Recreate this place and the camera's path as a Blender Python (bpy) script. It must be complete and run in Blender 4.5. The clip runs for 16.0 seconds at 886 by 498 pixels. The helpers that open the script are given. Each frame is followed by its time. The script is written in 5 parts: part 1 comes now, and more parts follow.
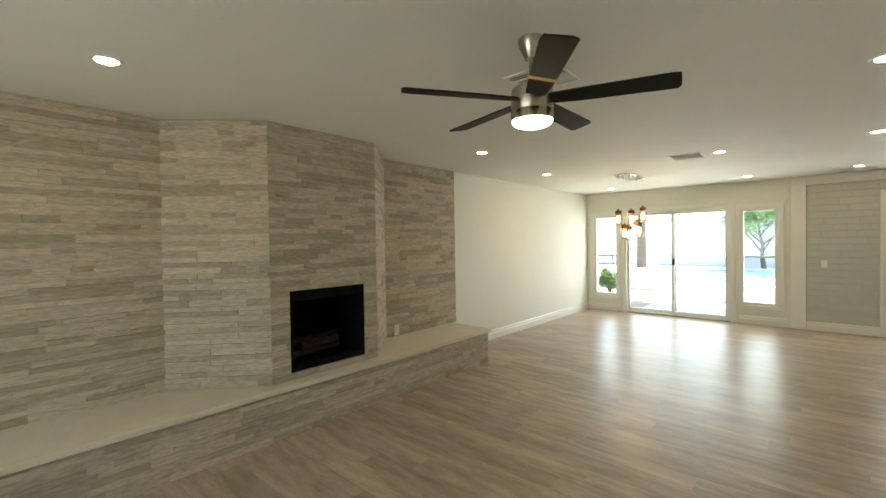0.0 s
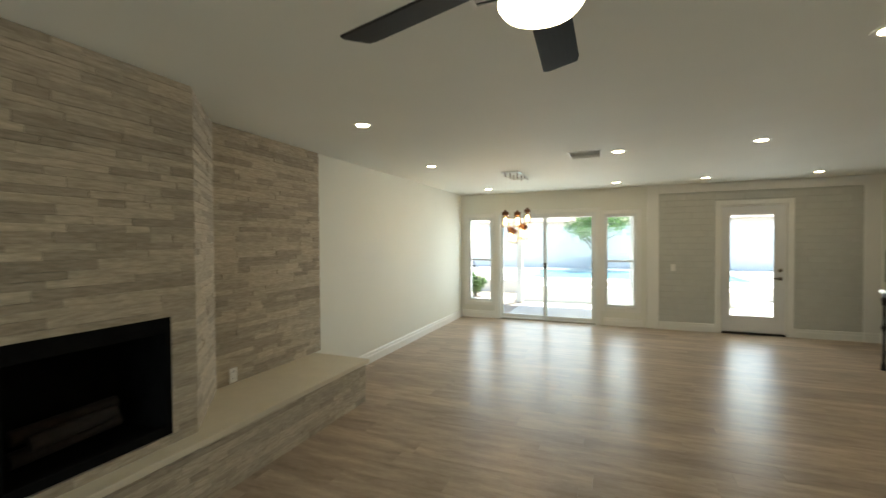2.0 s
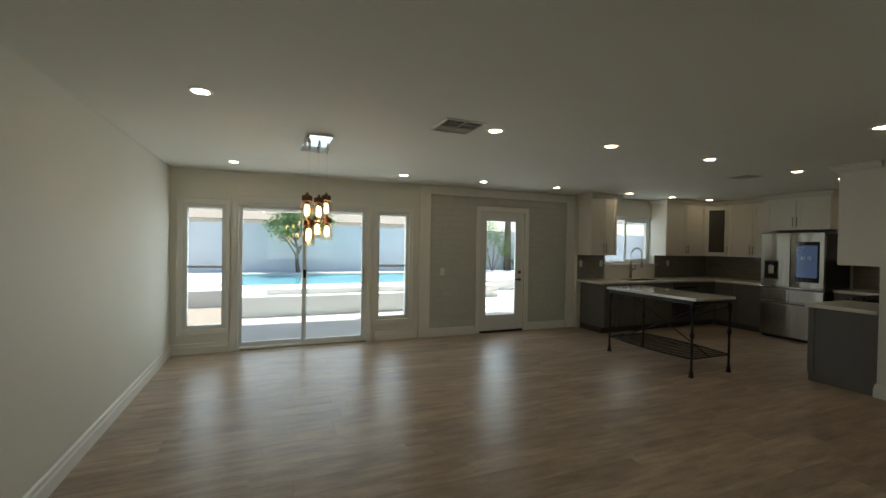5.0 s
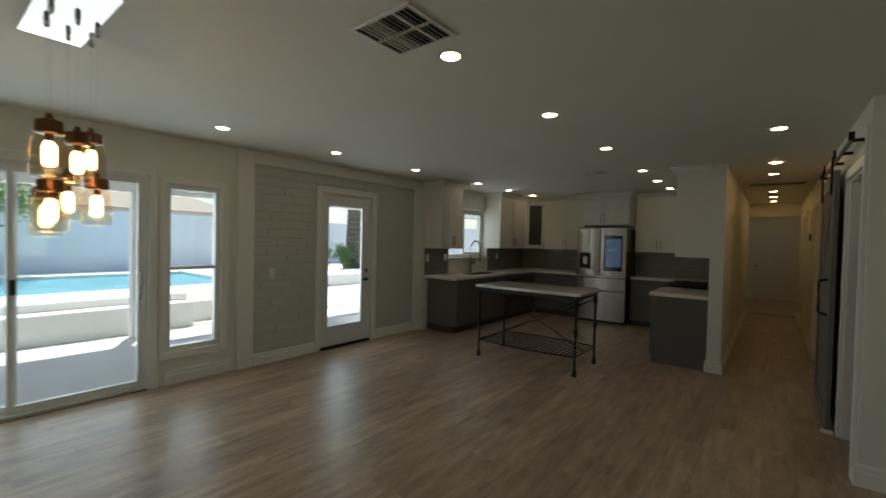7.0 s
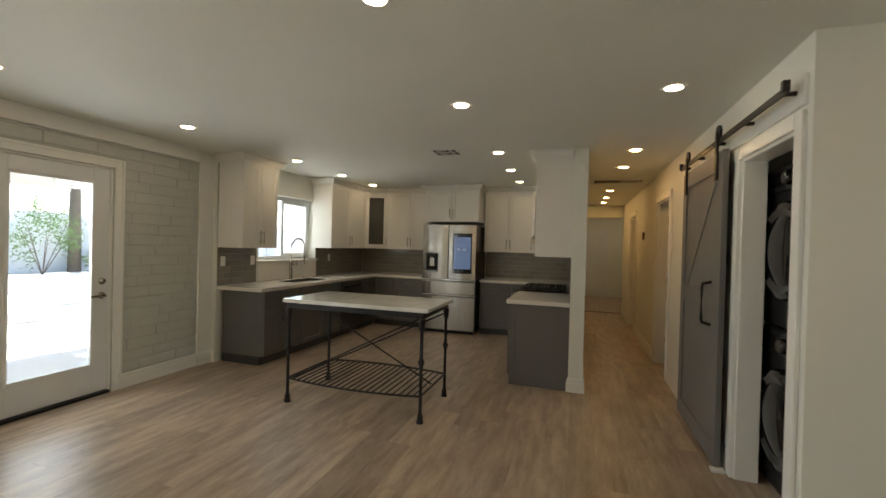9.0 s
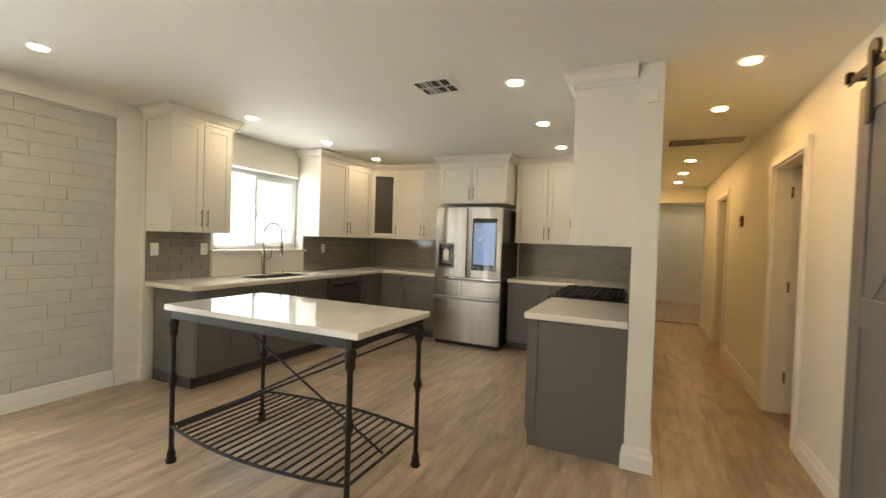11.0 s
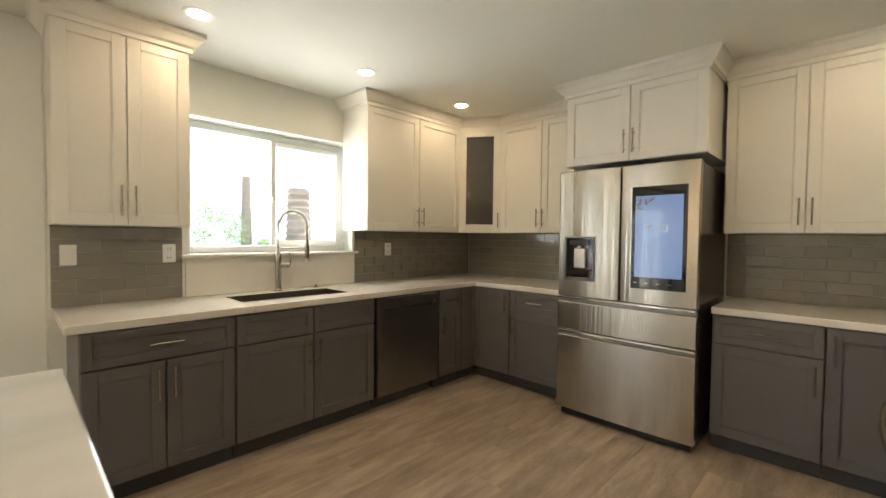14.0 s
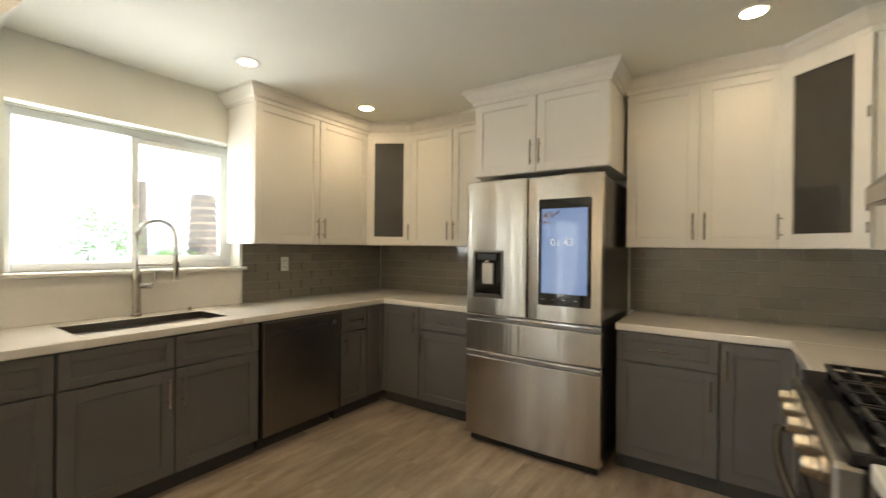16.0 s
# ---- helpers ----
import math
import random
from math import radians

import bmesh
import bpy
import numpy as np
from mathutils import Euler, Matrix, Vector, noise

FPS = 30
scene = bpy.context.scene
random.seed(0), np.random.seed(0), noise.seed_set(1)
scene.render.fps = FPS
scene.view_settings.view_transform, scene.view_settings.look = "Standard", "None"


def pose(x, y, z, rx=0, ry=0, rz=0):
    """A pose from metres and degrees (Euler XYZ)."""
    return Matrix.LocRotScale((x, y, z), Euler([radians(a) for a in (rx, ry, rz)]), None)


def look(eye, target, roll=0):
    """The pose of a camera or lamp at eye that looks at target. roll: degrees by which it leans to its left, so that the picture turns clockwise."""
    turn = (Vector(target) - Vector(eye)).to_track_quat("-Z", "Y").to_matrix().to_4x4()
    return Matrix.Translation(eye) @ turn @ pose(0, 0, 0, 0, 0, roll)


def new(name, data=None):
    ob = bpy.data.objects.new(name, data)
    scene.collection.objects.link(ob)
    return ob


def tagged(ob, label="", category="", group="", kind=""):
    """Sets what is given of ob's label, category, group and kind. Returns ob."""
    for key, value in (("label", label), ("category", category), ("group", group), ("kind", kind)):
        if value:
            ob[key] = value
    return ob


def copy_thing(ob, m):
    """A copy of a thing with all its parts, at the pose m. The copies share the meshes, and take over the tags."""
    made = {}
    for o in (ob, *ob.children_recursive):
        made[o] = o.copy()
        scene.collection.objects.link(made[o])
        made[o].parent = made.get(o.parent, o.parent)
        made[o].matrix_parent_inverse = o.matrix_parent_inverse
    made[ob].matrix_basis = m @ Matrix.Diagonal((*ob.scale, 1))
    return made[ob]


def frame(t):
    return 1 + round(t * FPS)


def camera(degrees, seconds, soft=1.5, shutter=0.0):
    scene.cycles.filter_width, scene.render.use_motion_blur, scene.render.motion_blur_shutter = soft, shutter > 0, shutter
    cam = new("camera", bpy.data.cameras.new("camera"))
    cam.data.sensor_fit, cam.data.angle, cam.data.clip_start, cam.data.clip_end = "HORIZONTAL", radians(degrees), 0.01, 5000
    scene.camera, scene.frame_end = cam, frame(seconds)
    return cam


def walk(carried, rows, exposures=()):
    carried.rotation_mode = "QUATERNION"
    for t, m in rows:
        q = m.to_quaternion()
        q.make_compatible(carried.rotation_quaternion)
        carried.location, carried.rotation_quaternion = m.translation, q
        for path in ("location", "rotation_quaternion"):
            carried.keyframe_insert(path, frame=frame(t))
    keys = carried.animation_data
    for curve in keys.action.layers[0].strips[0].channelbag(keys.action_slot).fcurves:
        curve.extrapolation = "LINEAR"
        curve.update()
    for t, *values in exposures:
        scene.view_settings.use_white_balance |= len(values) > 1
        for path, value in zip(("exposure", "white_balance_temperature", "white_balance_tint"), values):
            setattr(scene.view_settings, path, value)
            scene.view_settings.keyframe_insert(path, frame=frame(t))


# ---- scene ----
cam = camera(93.1, 16.0, shutter=0.4)
PATH = [
    (0, (0.665, 2.72, 1.491), (-0.664, 4.214, 1.456), -0.9),
    (0.5, (0.551, 2.947, 1.496), (-0.776, 4.443, 1.463), -0.9),
    (1, (0.396, 3.218, 1.502), (-0.851, 4.78, 1.448), -0.5),
    (1.5, (0.149, 3.404, 1.511), (-0.947, 5.076, 1.467), -0.5),
    (2, (-0.192, 3.54, 1.524), (-0.94, 5.395, 1.486), -0.4),
    (2.5, (-0.517, 3.72, 1.523), (-0.919, 5.679, 1.466), 0.4),
    (3, (-0.851, 3.915, 1.525), (-0.87, 5.915, 1.472), 0.7),
    (3.5, (-1.138, 4.172, 1.518), (-0.821, 6.147, 1.478), 0.7),
    (6, (-1.998, 6.062, 1.498), (-0.937, 7.757, 1.458), 1.1),
    (6.5, (-1.958, 6.493, 1.487), (-0.638, 7.995, 1.441), 1.1),
    (7, (-1.866, 6.924, 1.49), (-0.293, 8.158, 1.446), 1.3),
    (7.5, (-1.659, 7.211, 1.515), (0.063, 8.226, 1.462), 1.5),
    (8, (-1.349, 7.417, 1.505), (0.494, 8.192, 1.461), 1.7),
    (8.5, (-0.888, 7.464, 1.475), (1.016, 8.073, 1.431), 1.6),
    (9, (-0.454, 7.446, 1.438), (1.451, 8.055, 1.42), 1.5),
    (11.5, (1.597, 7.447, 1.316), (3.298, 8.498, 1.276), 1.5),
    (12, (2.027, 7.633, 1.281), (3.568, 8.906, 1.25), 0.8),
    (12.5, (2.426, 7.832, 1.273), (3.904, 9.178, 1.221), 1.2),
    (13, (2.784, 8.033, 1.293), (4.244, 9.399, 1.232), 1.0),
    (13.5, (3.077, 8.197, 1.311), (4.527, 9.572, 1.245), 0.8),
    (14, (3.28, 8.355, 1.308), (4.717, 9.745, 1.246), 0.6),
    (14.5, (3.464, 8.506, 1.317), (4.916, 9.88, 1.259), 0.9),
    (15, (3.614, 8.548, 1.327), (5.071, 9.918, 1.292), 0.8),
    (15.5, (3.648, 8.514, 1.338), (5.153, 9.831, 1.31), -0.1),
    (16, (3.602, 8.382, 1.333), (5.25, 9.514, 1.325), 0.6),
]
EXPOSE = [(0.0, 2.3, 6800, 5), (1.0, 1.95, 6750, 5), (1.5, 2.0, 6700, 5), (2.5, 1.65, 6650, 5), (3.5, 1.05, 6600, 6), (6.0, 0.7, 6350, 6), (7.0, 0.55, 6300, 6),
          (7.5, 0.95, 6500, 8), (9.0, 1.85, 6700, 11), (11.5, 3.05, 6900, 12), (13.0, 2.95, 6900, 12), (16.0, 2.98, 6850, 12)]
walk(cam, [(t, look(eye, target, roll)) for t, eye, target, roll in PATH], EXPOSE)

# ---- world and sun ----
world = bpy.data.worlds.new("sky")
scene.world = world
world.use_nodes = True
_wn = world.node_tree.nodes
_sky = _wn.new("ShaderNodeTexSky")
_sky.sky_type = "NISHITA"
_sky.sun_disc = False
_sky.sun_elevation = radians(69)
_sky.sun_rotation = radians(29)
world.node_tree.links.new(_sky.outputs[0], _wn["Background"].inputs[0])
_wn["Background"].inputs[1].default_value = 0.15
_sun = bpy.data.lights.new("sun", "SUN")
_sun.energy, _sun.angle, _sun.color = 5.0, radians(0.5), (1.0, 0.95, 0.88)
sun = new("sun", _sun)
# light comes from beyond the pool, high up
sun.matrix_world = look((2.0, 3.6, 11.0), (0, 0, 0))


def window_light(name, x0, x1, z0, z1, y, watts):
    """Daylight of the sky in a window's opening, facing into the room."""
    data = bpy.data.lights.new(name, "AREA")
    data.shape, data.size, data.size_y = "RECTANGLE", x1 - x0, z1 - z0
    data.energy, data.color = watts, (0.93, 0.98, 1.0)
    ob = new(name, data)
    ob.matrix_world = look(((x0 + x1) / 2, y, (z0 + z1) / 2), ((x0 + x1) / 2, y - 3, (z0 + z1) / 2 - 0.5))
    return ob


DAY = 0.13
window_light("daylight_slider", -2.2, -0.47, 0.1, 1.95, 11.78, 62 * DAY)
window_light("daylight_window_left", -2.82, -2.44, 0.4, 1.9, 11.78, 18 * DAY)
window_light("daylight_window_right", -0.26, 0.14, 0.4, 1.9, 11.78, 18 * DAY)
window_light("daylight_door", 1.58, 2.15, 0.3, 1.9, 11.78, 28 * DAY)
SOUTHLIGHT = bpy.data.lights.new("daylight_front", "AREA")
SOUTHLIGHT.shape, SOUTHLIGHT.size, SOUTHLIGHT.size_y, SOUTHLIGHT.energy, SOUTHLIGHT.color = "RECTANGLE", 2.4, 1.3, 7.0, (0.95, 1.0, 0.97)
new("daylight_front", SOUTHLIGHT).matrix_world = look((-0.7, 0.18, 1.45), (-0.7, 3.2, 1.75))
window_light("daylight_kitchen", 4.25, 5.2, 1.25, 2.0, 11.80, 14 * DAY)

# ---- materials ----
MATS = {}


def material(name, color, rough=0.5, metal=0.0, var=0.12, scale=6.0, stretch=(1, 1, 1), bump=0.0, fine=60.0, random=0.0,
             emit=None, coat=0.0, spec=0.5, second=None, rough_var=0.0, aniso=0.0):
    """A principled surface whose colour varies at two scales, with fine relief and a shade of its own for each piece."""
    m = bpy.data.materials.new(name)
    m.use_nodes = True
    nt = m.node_tree
    n, ln = nt.nodes, nt.links
    b = n["Principled BSDF"]
    b.inputs["Roughness"].default_value = rough
    b.inputs["Metallic"].default_value = metal
    b.inputs["Specular IOR Level"].default_value = spec
    b.inputs["Coat Weight"].default_value = coat
    tc = n.new("ShaderNodeTexCoord")
    info = n.new("ShaderNodeObjectInfo")
    off = n.new("ShaderNodeVectorMath")
    off.operation = "MULTIPLY_ADD"
    comb = n.new("ShaderNodeCombineXYZ")
    for i in range(3):
        ln.new(info.outputs["Random"], comb.inputs[i])
    ln.new(comb.outputs[0], off.inputs[0])
    off.inputs[1].default_value = (37.0, 53.0, 71.0)
    ln.new(tc.outputs["Object"], off.inputs[2])
    mp = n.new("ShaderNodeMapping")
    mp.inputs["Scale"].default_value = stretch
    ln.new(off.outputs[0], mp.inputs["Vector"])
    big = n.new("ShaderNodeTexNoise")
    big.inputs["Scale"].default_value, big.inputs["Detail"].default_value = scale, 6.0
    ln.new(mp.outputs[0], big.inputs["Vector"])
    small = n.new("ShaderNodeTexNoise")
    small.inputs["Scale"].default_value, small.inputs["Detail"].default_value = fine, 3.0
    ln.new(mp.outputs[0], small.inputs["Vector"])
    add = n.new("ShaderNodeMath")
    add.operation = "MULTIPLY_ADD"
    ln.new(small.outputs[0], add.inputs[0])
    add.inputs[1].default_value = 0.35
    ln.new(big.outputs[0], add.inputs[2])
    ramp = n.new("ShaderNodeValToRGB")
    lo = second or tuple(c * (1 - var) for c in color)
    hi = color if second else tuple(min(1.0, c * (1 + var)) for c in color)
    ramp.color_ramp.elements[0].position, ramp.color_ramp.elements[1].position = 0.42, 0.92
    ramp.color_ramp.elements[0].color, ramp.color_ramp.elements[1].color = (*lo, 1), (*hi, 1)
    ln.new(add.outputs[0], ramp.inputs[0])
    out = ramp.outputs[0]
    if random:
        hsv = n.new("ShaderNodeHueSaturation")
        mr = n.new("ShaderNodeMapRange")
        mr.inputs["To Min"].default_value, mr.inputs["To Max"].default_value = 1 - random, 1 + random
        ln.new(info.outputs["Random"], mr.inputs["Value"])
        ln.new(mr.outputs[0], hsv.inputs["Value"])
        ln.new(out, hsv.inputs["Color"])
        out = hsv.outputs[0]
    ln.new(out, b.inputs["Base Color"])
    if bump:
        bp = n.new("ShaderNodeBump")
        bp.inputs["Strength"].default_value, bp.inputs["Distance"].default_value = bump, 0.004
        ln.new(add.outputs[0], bp.inputs["Height"])
        ln.new(bp.outputs[0], b.inputs["Normal"])
    if rough_var:
        rr = n.new("ShaderNodeMapRange")
        rr.inputs["To Min"].default_value, rr.inputs["To Max"].default_value = rough - rough_var, rough + rough_var
        ln.new(big.outputs[0], rr.inputs["Value"])
        ln.new(rr.outputs[0], b.inputs["Roughness"])
    if emit:
        b.inputs["Emission Color"].default_value = (*emit[0], 1)
        b.inputs["Emission Strength"].default_value = emit[1]
    if aniso:
        # upright grain: reflections draw out from top to bottom
        b.inputs["Anisotropic"].default_value = aniso
        up = n.new("ShaderNodeCombineXYZ")
        up.inputs[2].default_value = 1.0
        ln.new(up.outputs[0], b.inputs["Tangent"])
    MATS[name] = m
    return m


def glass_material(name, tint=(1, 1, 1), rough=0.0, clear=0.97):
    """A thin pane: mostly clear, with a mirror image that grows towards grazing angles."""
    m = bpy.data.materials.new(name)
    m.use_nodes = True
    nt = m.node_tree
    n, ln = nt.nodes, nt.links
    n.remove(n["Principled BSDF"])
    tr = n.new("ShaderNodeBsdfTransparent")
    tr.inputs[0].default_value = (*[c * clear for c in tint], 1)
    gl = n.new("ShaderNodeBsdfGlossy")
    gl.inputs["Roughness"].default_value = rough
    lw = n.new("ShaderNodeLayerWeight")
    lw.inputs[0].default_value = 0.5
    power = n.new("ShaderNodeMath")
    power.operation = "POWER"
    power.inputs[1].default_value = 4.0
    ln.new(lw.outputs["Facing"], power.inputs[0])
    fr = n.new("ShaderNodeMath")
    fr.operation = "MULTIPLY_ADD"
    fr.inputs[1].default_value, fr.inputs[2].default_value = 0.6, 0.04
    ln.new(power.outputs[0], fr.inputs[0])
    mix = n.new("ShaderNodeMixShader")
    ln.new(fr.outputs[0], mix.inputs[0])
    ln.new(tr.outputs[0], mix.inputs[1])
    ln.new(gl.outputs[0], mix.inputs[2])
    ln.new(mix.outputs[0], n["Material Output"].inputs[0])
    return m


WALL = material("wall_paint", (0.74, 0.745, 0.68), 0.6, var=0.02, scale=1.5, bump=0.08, fine=180)
CEIL = material("ceiling_paint", (0.79, 0.80, 0.74), 0.75, var=0.02, scale=1.2, bump=0.12, fine=140)
TRIM = material("white_trim_paint", (0.78, 0.78, 0.74), 0.35, var=0.02, scale=3, bump=0.02)
PLANK = material("oak_plank", (0.48, 0.385, 0.295), 0.33, second=(0.24, 0.185, 0.138), scale=2.6, stretch=(1.1, 5.5, 1), fine=20,
                 bump=0.05, random=0.15, rough_var=0.05, spec=0.28)
STONE = material("ledger_stone", (0.50, 0.43, 0.335), 0.75, second=(0.30, 0.255, 0.19), scale=5, stretch=(3, 3, 16), fine=22,
                 bump=0.6, random=0.25)
HEARTH = material("hearth_slab", (0.66, 0.60, 0.48), 0.35, var=0.05, scale=8, bump=0.05)
BLACK = material("black_metal", (0.012, 0.012, 0.013), 0.45, metal=0.3, var=0.2, scale=20)
IRON = material("wrought_iron", (0.02, 0.02, 0.021), 0.5, metal=0.5, var=0.3, scale=25, bump=0.25, fine=90)
SOOT = material("firebox_soot", (0.006, 0.006, 0.006), 0.9, spec=0.05, var=0.4, scale=9, bump=0.3)
LOG = material("charred_log", (0.02, 0.014, 0.011), 0.9, var=0.5, scale=12, bump=0.8)
BRICK = material("painted_brick", (0.52, 0.53, 0.49), 0.5, var=0.05, scale=7, bump=0.5, fine=45, random=0.02)
BRICKBED = material("painted_mortar", (0.46, 0.47, 0.43), 0.6, var=0.06, scale=20, bump=0.3)
STONEBED = material("stone_bed", (0.46, 0.40, 0.31), 0.9, var=0.15, scale=20, bump=0.3)
GROUT = material("grout", (0.42, 0.43, 0.40), 0.85, var=0.1, scale=20, bump=0.3)
TILE = material("grey_glass_tile", (0.25, 0.23, 0.195), 0.12, var=0.06, scale=6, random=0.08, coat=0.3, bump=0.03, fine=8)
TGROUT = material("tile_grout", (0.42, 0.395, 0.34), 0.8, var=0.08, scale=30)
WHITECAB = material("white_cabinet", (0.74, 0.72, 0.67), 0.38, var=0.015, scale=3)
GREYCAB = material("grey_cabinet", (0.125, 0.121, 0.118), 0.42, var=0.04, scale=3)
KICK = material("toe_kick", (0.05, 0.05, 0.05), 0.6, var=0.1)
QUARTZ = material("white_quartz", (0.80, 0.77, 0.71), 0.16, second=(0.72, 0.69, 0.63), scale=3, fine=40)
MARBLE = material("marble_top", (0.74, 0.725, 0.70), 0.07, second=(0.55, 0.565, 0.545), scale=1.7, stretch=(1, 1.6, 1), fine=6, coat=0.2)
# upright lighter and darker colour bands imitate streaky reflections, together with the relief
STEEL = material("brushed_steel", (0.43, 0.405, 0.37), 0.2, metal=1.0, var=0.12, scale=1.5, stretch=(5, 5, 0.1), fine=7, bump=1.0, rough_var=0.04, aniso=0.85)
SINKSTEEL = material("dark_sink_steel", (0.13, 0.12, 0.11), 0.42, metal=0.9, var=0.08, scale=12)
DARKSTEEL = material("black_stainless", (0.21, 0.20, 0.19), 0.28, metal=1.0, var=0.06, scale=3, stretch=(40, 1, 1), fine=30)
NICKEL = material("brushed_nickel", (0.42, 0.385, 0.33), 0.27, metal=1.0, var=0.06, scale=20)
CHROME = material("chrome", (0.75, 0.75, 0.76), 0.06, metal=1.0, var=0.02)
COPPER = material("aged_bronze", (0.16, 0.075, 0.04), 0.35, metal=0.9, var=0.2, scale=20)
PLASTIC = material("white_plastic", (0.80, 0.79, 0.75), 0.35, var=0.01)
# near-black colour that stands for the shade inside small openings
SLOTSHADE = material("dark_slot", (0.02, 0.02, 0.02), 0.7, var=0.1)
BARN = material("barn_door_paint", (0.15, 0.148, 0.145), 0.45, var=0.06, scale=4, stretch=(6, 6, 1))
DOORPAINT = material("white_door_paint", (0.72, 0.73, 0.73), 0.4, var=0.015)
LAMP = material("lamp_lens", (0.9, 0.88, 0.8), 0.4, var=0.0, emit=((1.0, 0.78, 0.49), 18.5))
HALLLAMP = material("hall_lamp_lens", (0.9, 0.85, 0.7), 0.4, var=0.0, emit=((1.0, 0.58, 0.22), 30.0))
FANLAMP = material("fan_lens", (0.9, 0.88, 0.8), 0.4, var=0.0, emit=((1.0, 0.85, 0.5), 5.5))
BULB = material("bulb_glow", (0.9, 0.7, 0.4), 0.4, var=0.0, emit=((1.0, 0.62, 0.25), 9.5))
SCREEN = material("screen", (0.02, 0.03, 0.05), 0.08, var=0.0, emit=((0.28, 0.42, 0.74), 0.075))
SCREENINK = material("screen_figures", (0.5, 0.5, 0.5), 0.3, var=0.0, emit=((0.75, 0.8, 0.9), 0.035))
LEAFINK = material("screen_leaves", (0.2, 0.12, 0.08), 0.3, var=0.0, emit=((0.25, 0.2, 0.22), 0.035))
BLACKGLASS = material("black_glass", (0.008, 0.008, 0.009), 0.05, var=0.0)
GRAPHITE = material("graphite_enamel", (0.035, 0.035, 0.037), 0.22, var=0.05, metal=0.3)
TAPE = material("paper_tape", (0.62, 0.42, 0.16), 0.7, var=0.08, scale=30)
BLADE = material("fan_blade_black", (0.014, 0.013, 0.012), 0.6, spec=0.12, var=0.2, scale=4, stretch=(2, 20, 1))
VINYL = material("vinyl_frame", (0.74, 0.76, 0.75), 0.35, var=0.01)
CONCRETE = material("patio_concrete", (0.60, 0.585, 0.56), 0.8, var=0.08, scale=2, bump=0.3, fine=60)
DECK = material("pool_deck", (0.78, 0.75, 0.70), 0.85, var=0.06, scale=2, bump=0.3)
STUCCO = material("white_stucco", (0.80, 0.79, 0.77), 0.85, var=0.03, scale=2, bump=0.5, fine=70)
YARDWALL = material("yard_wall_paint", (0.66, 0.68, 0.71), 0.85, var=0.05, scale=1.5, bump=0.4)
GRAVEL = material("gravel", (0.36, 0.30, 0.25), 0.9, var=0.4, scale=30, bump=1.0, fine=90)
WATER = material("pool_water", (0.20, 0.52, 0.60), 0.04, var=0.15, scale=1.2, bump=0.15, fine=7)
LEAF = material("leaf", (0.12, 0.22, 0.05), 0.55, var=0.35, scale=3)
LEAFDARK = material("leaf_shrub", (0.10, 0.19, 0.04), 0.55, var=0.35, scale=3)
BARK = material("bark", (0.14, 0.11, 0.085), 0.9, var=0.35, scale=10, stretch=(3, 3, 1), bump=0.8)
FRUIT = material("orange_fruit", (0.65, 0.26, 0.03), 0.5, var=0.1)
GLASS = glass_material("window_glass", (0.97, 1.0, 0.99))
SMOKE = material("cabinet_glass", (0.07, 0.066, 0.058), 0.1, var=0.06, scale=5, coat=0.4)
SMOKE.node_tree.nodes["Principled BSDF"].inputs["Alpha"].default_value = 0.85
JAR = glass_material("jar_glass", (1.0, 0.93, 0.82), 0.02, 0.93)


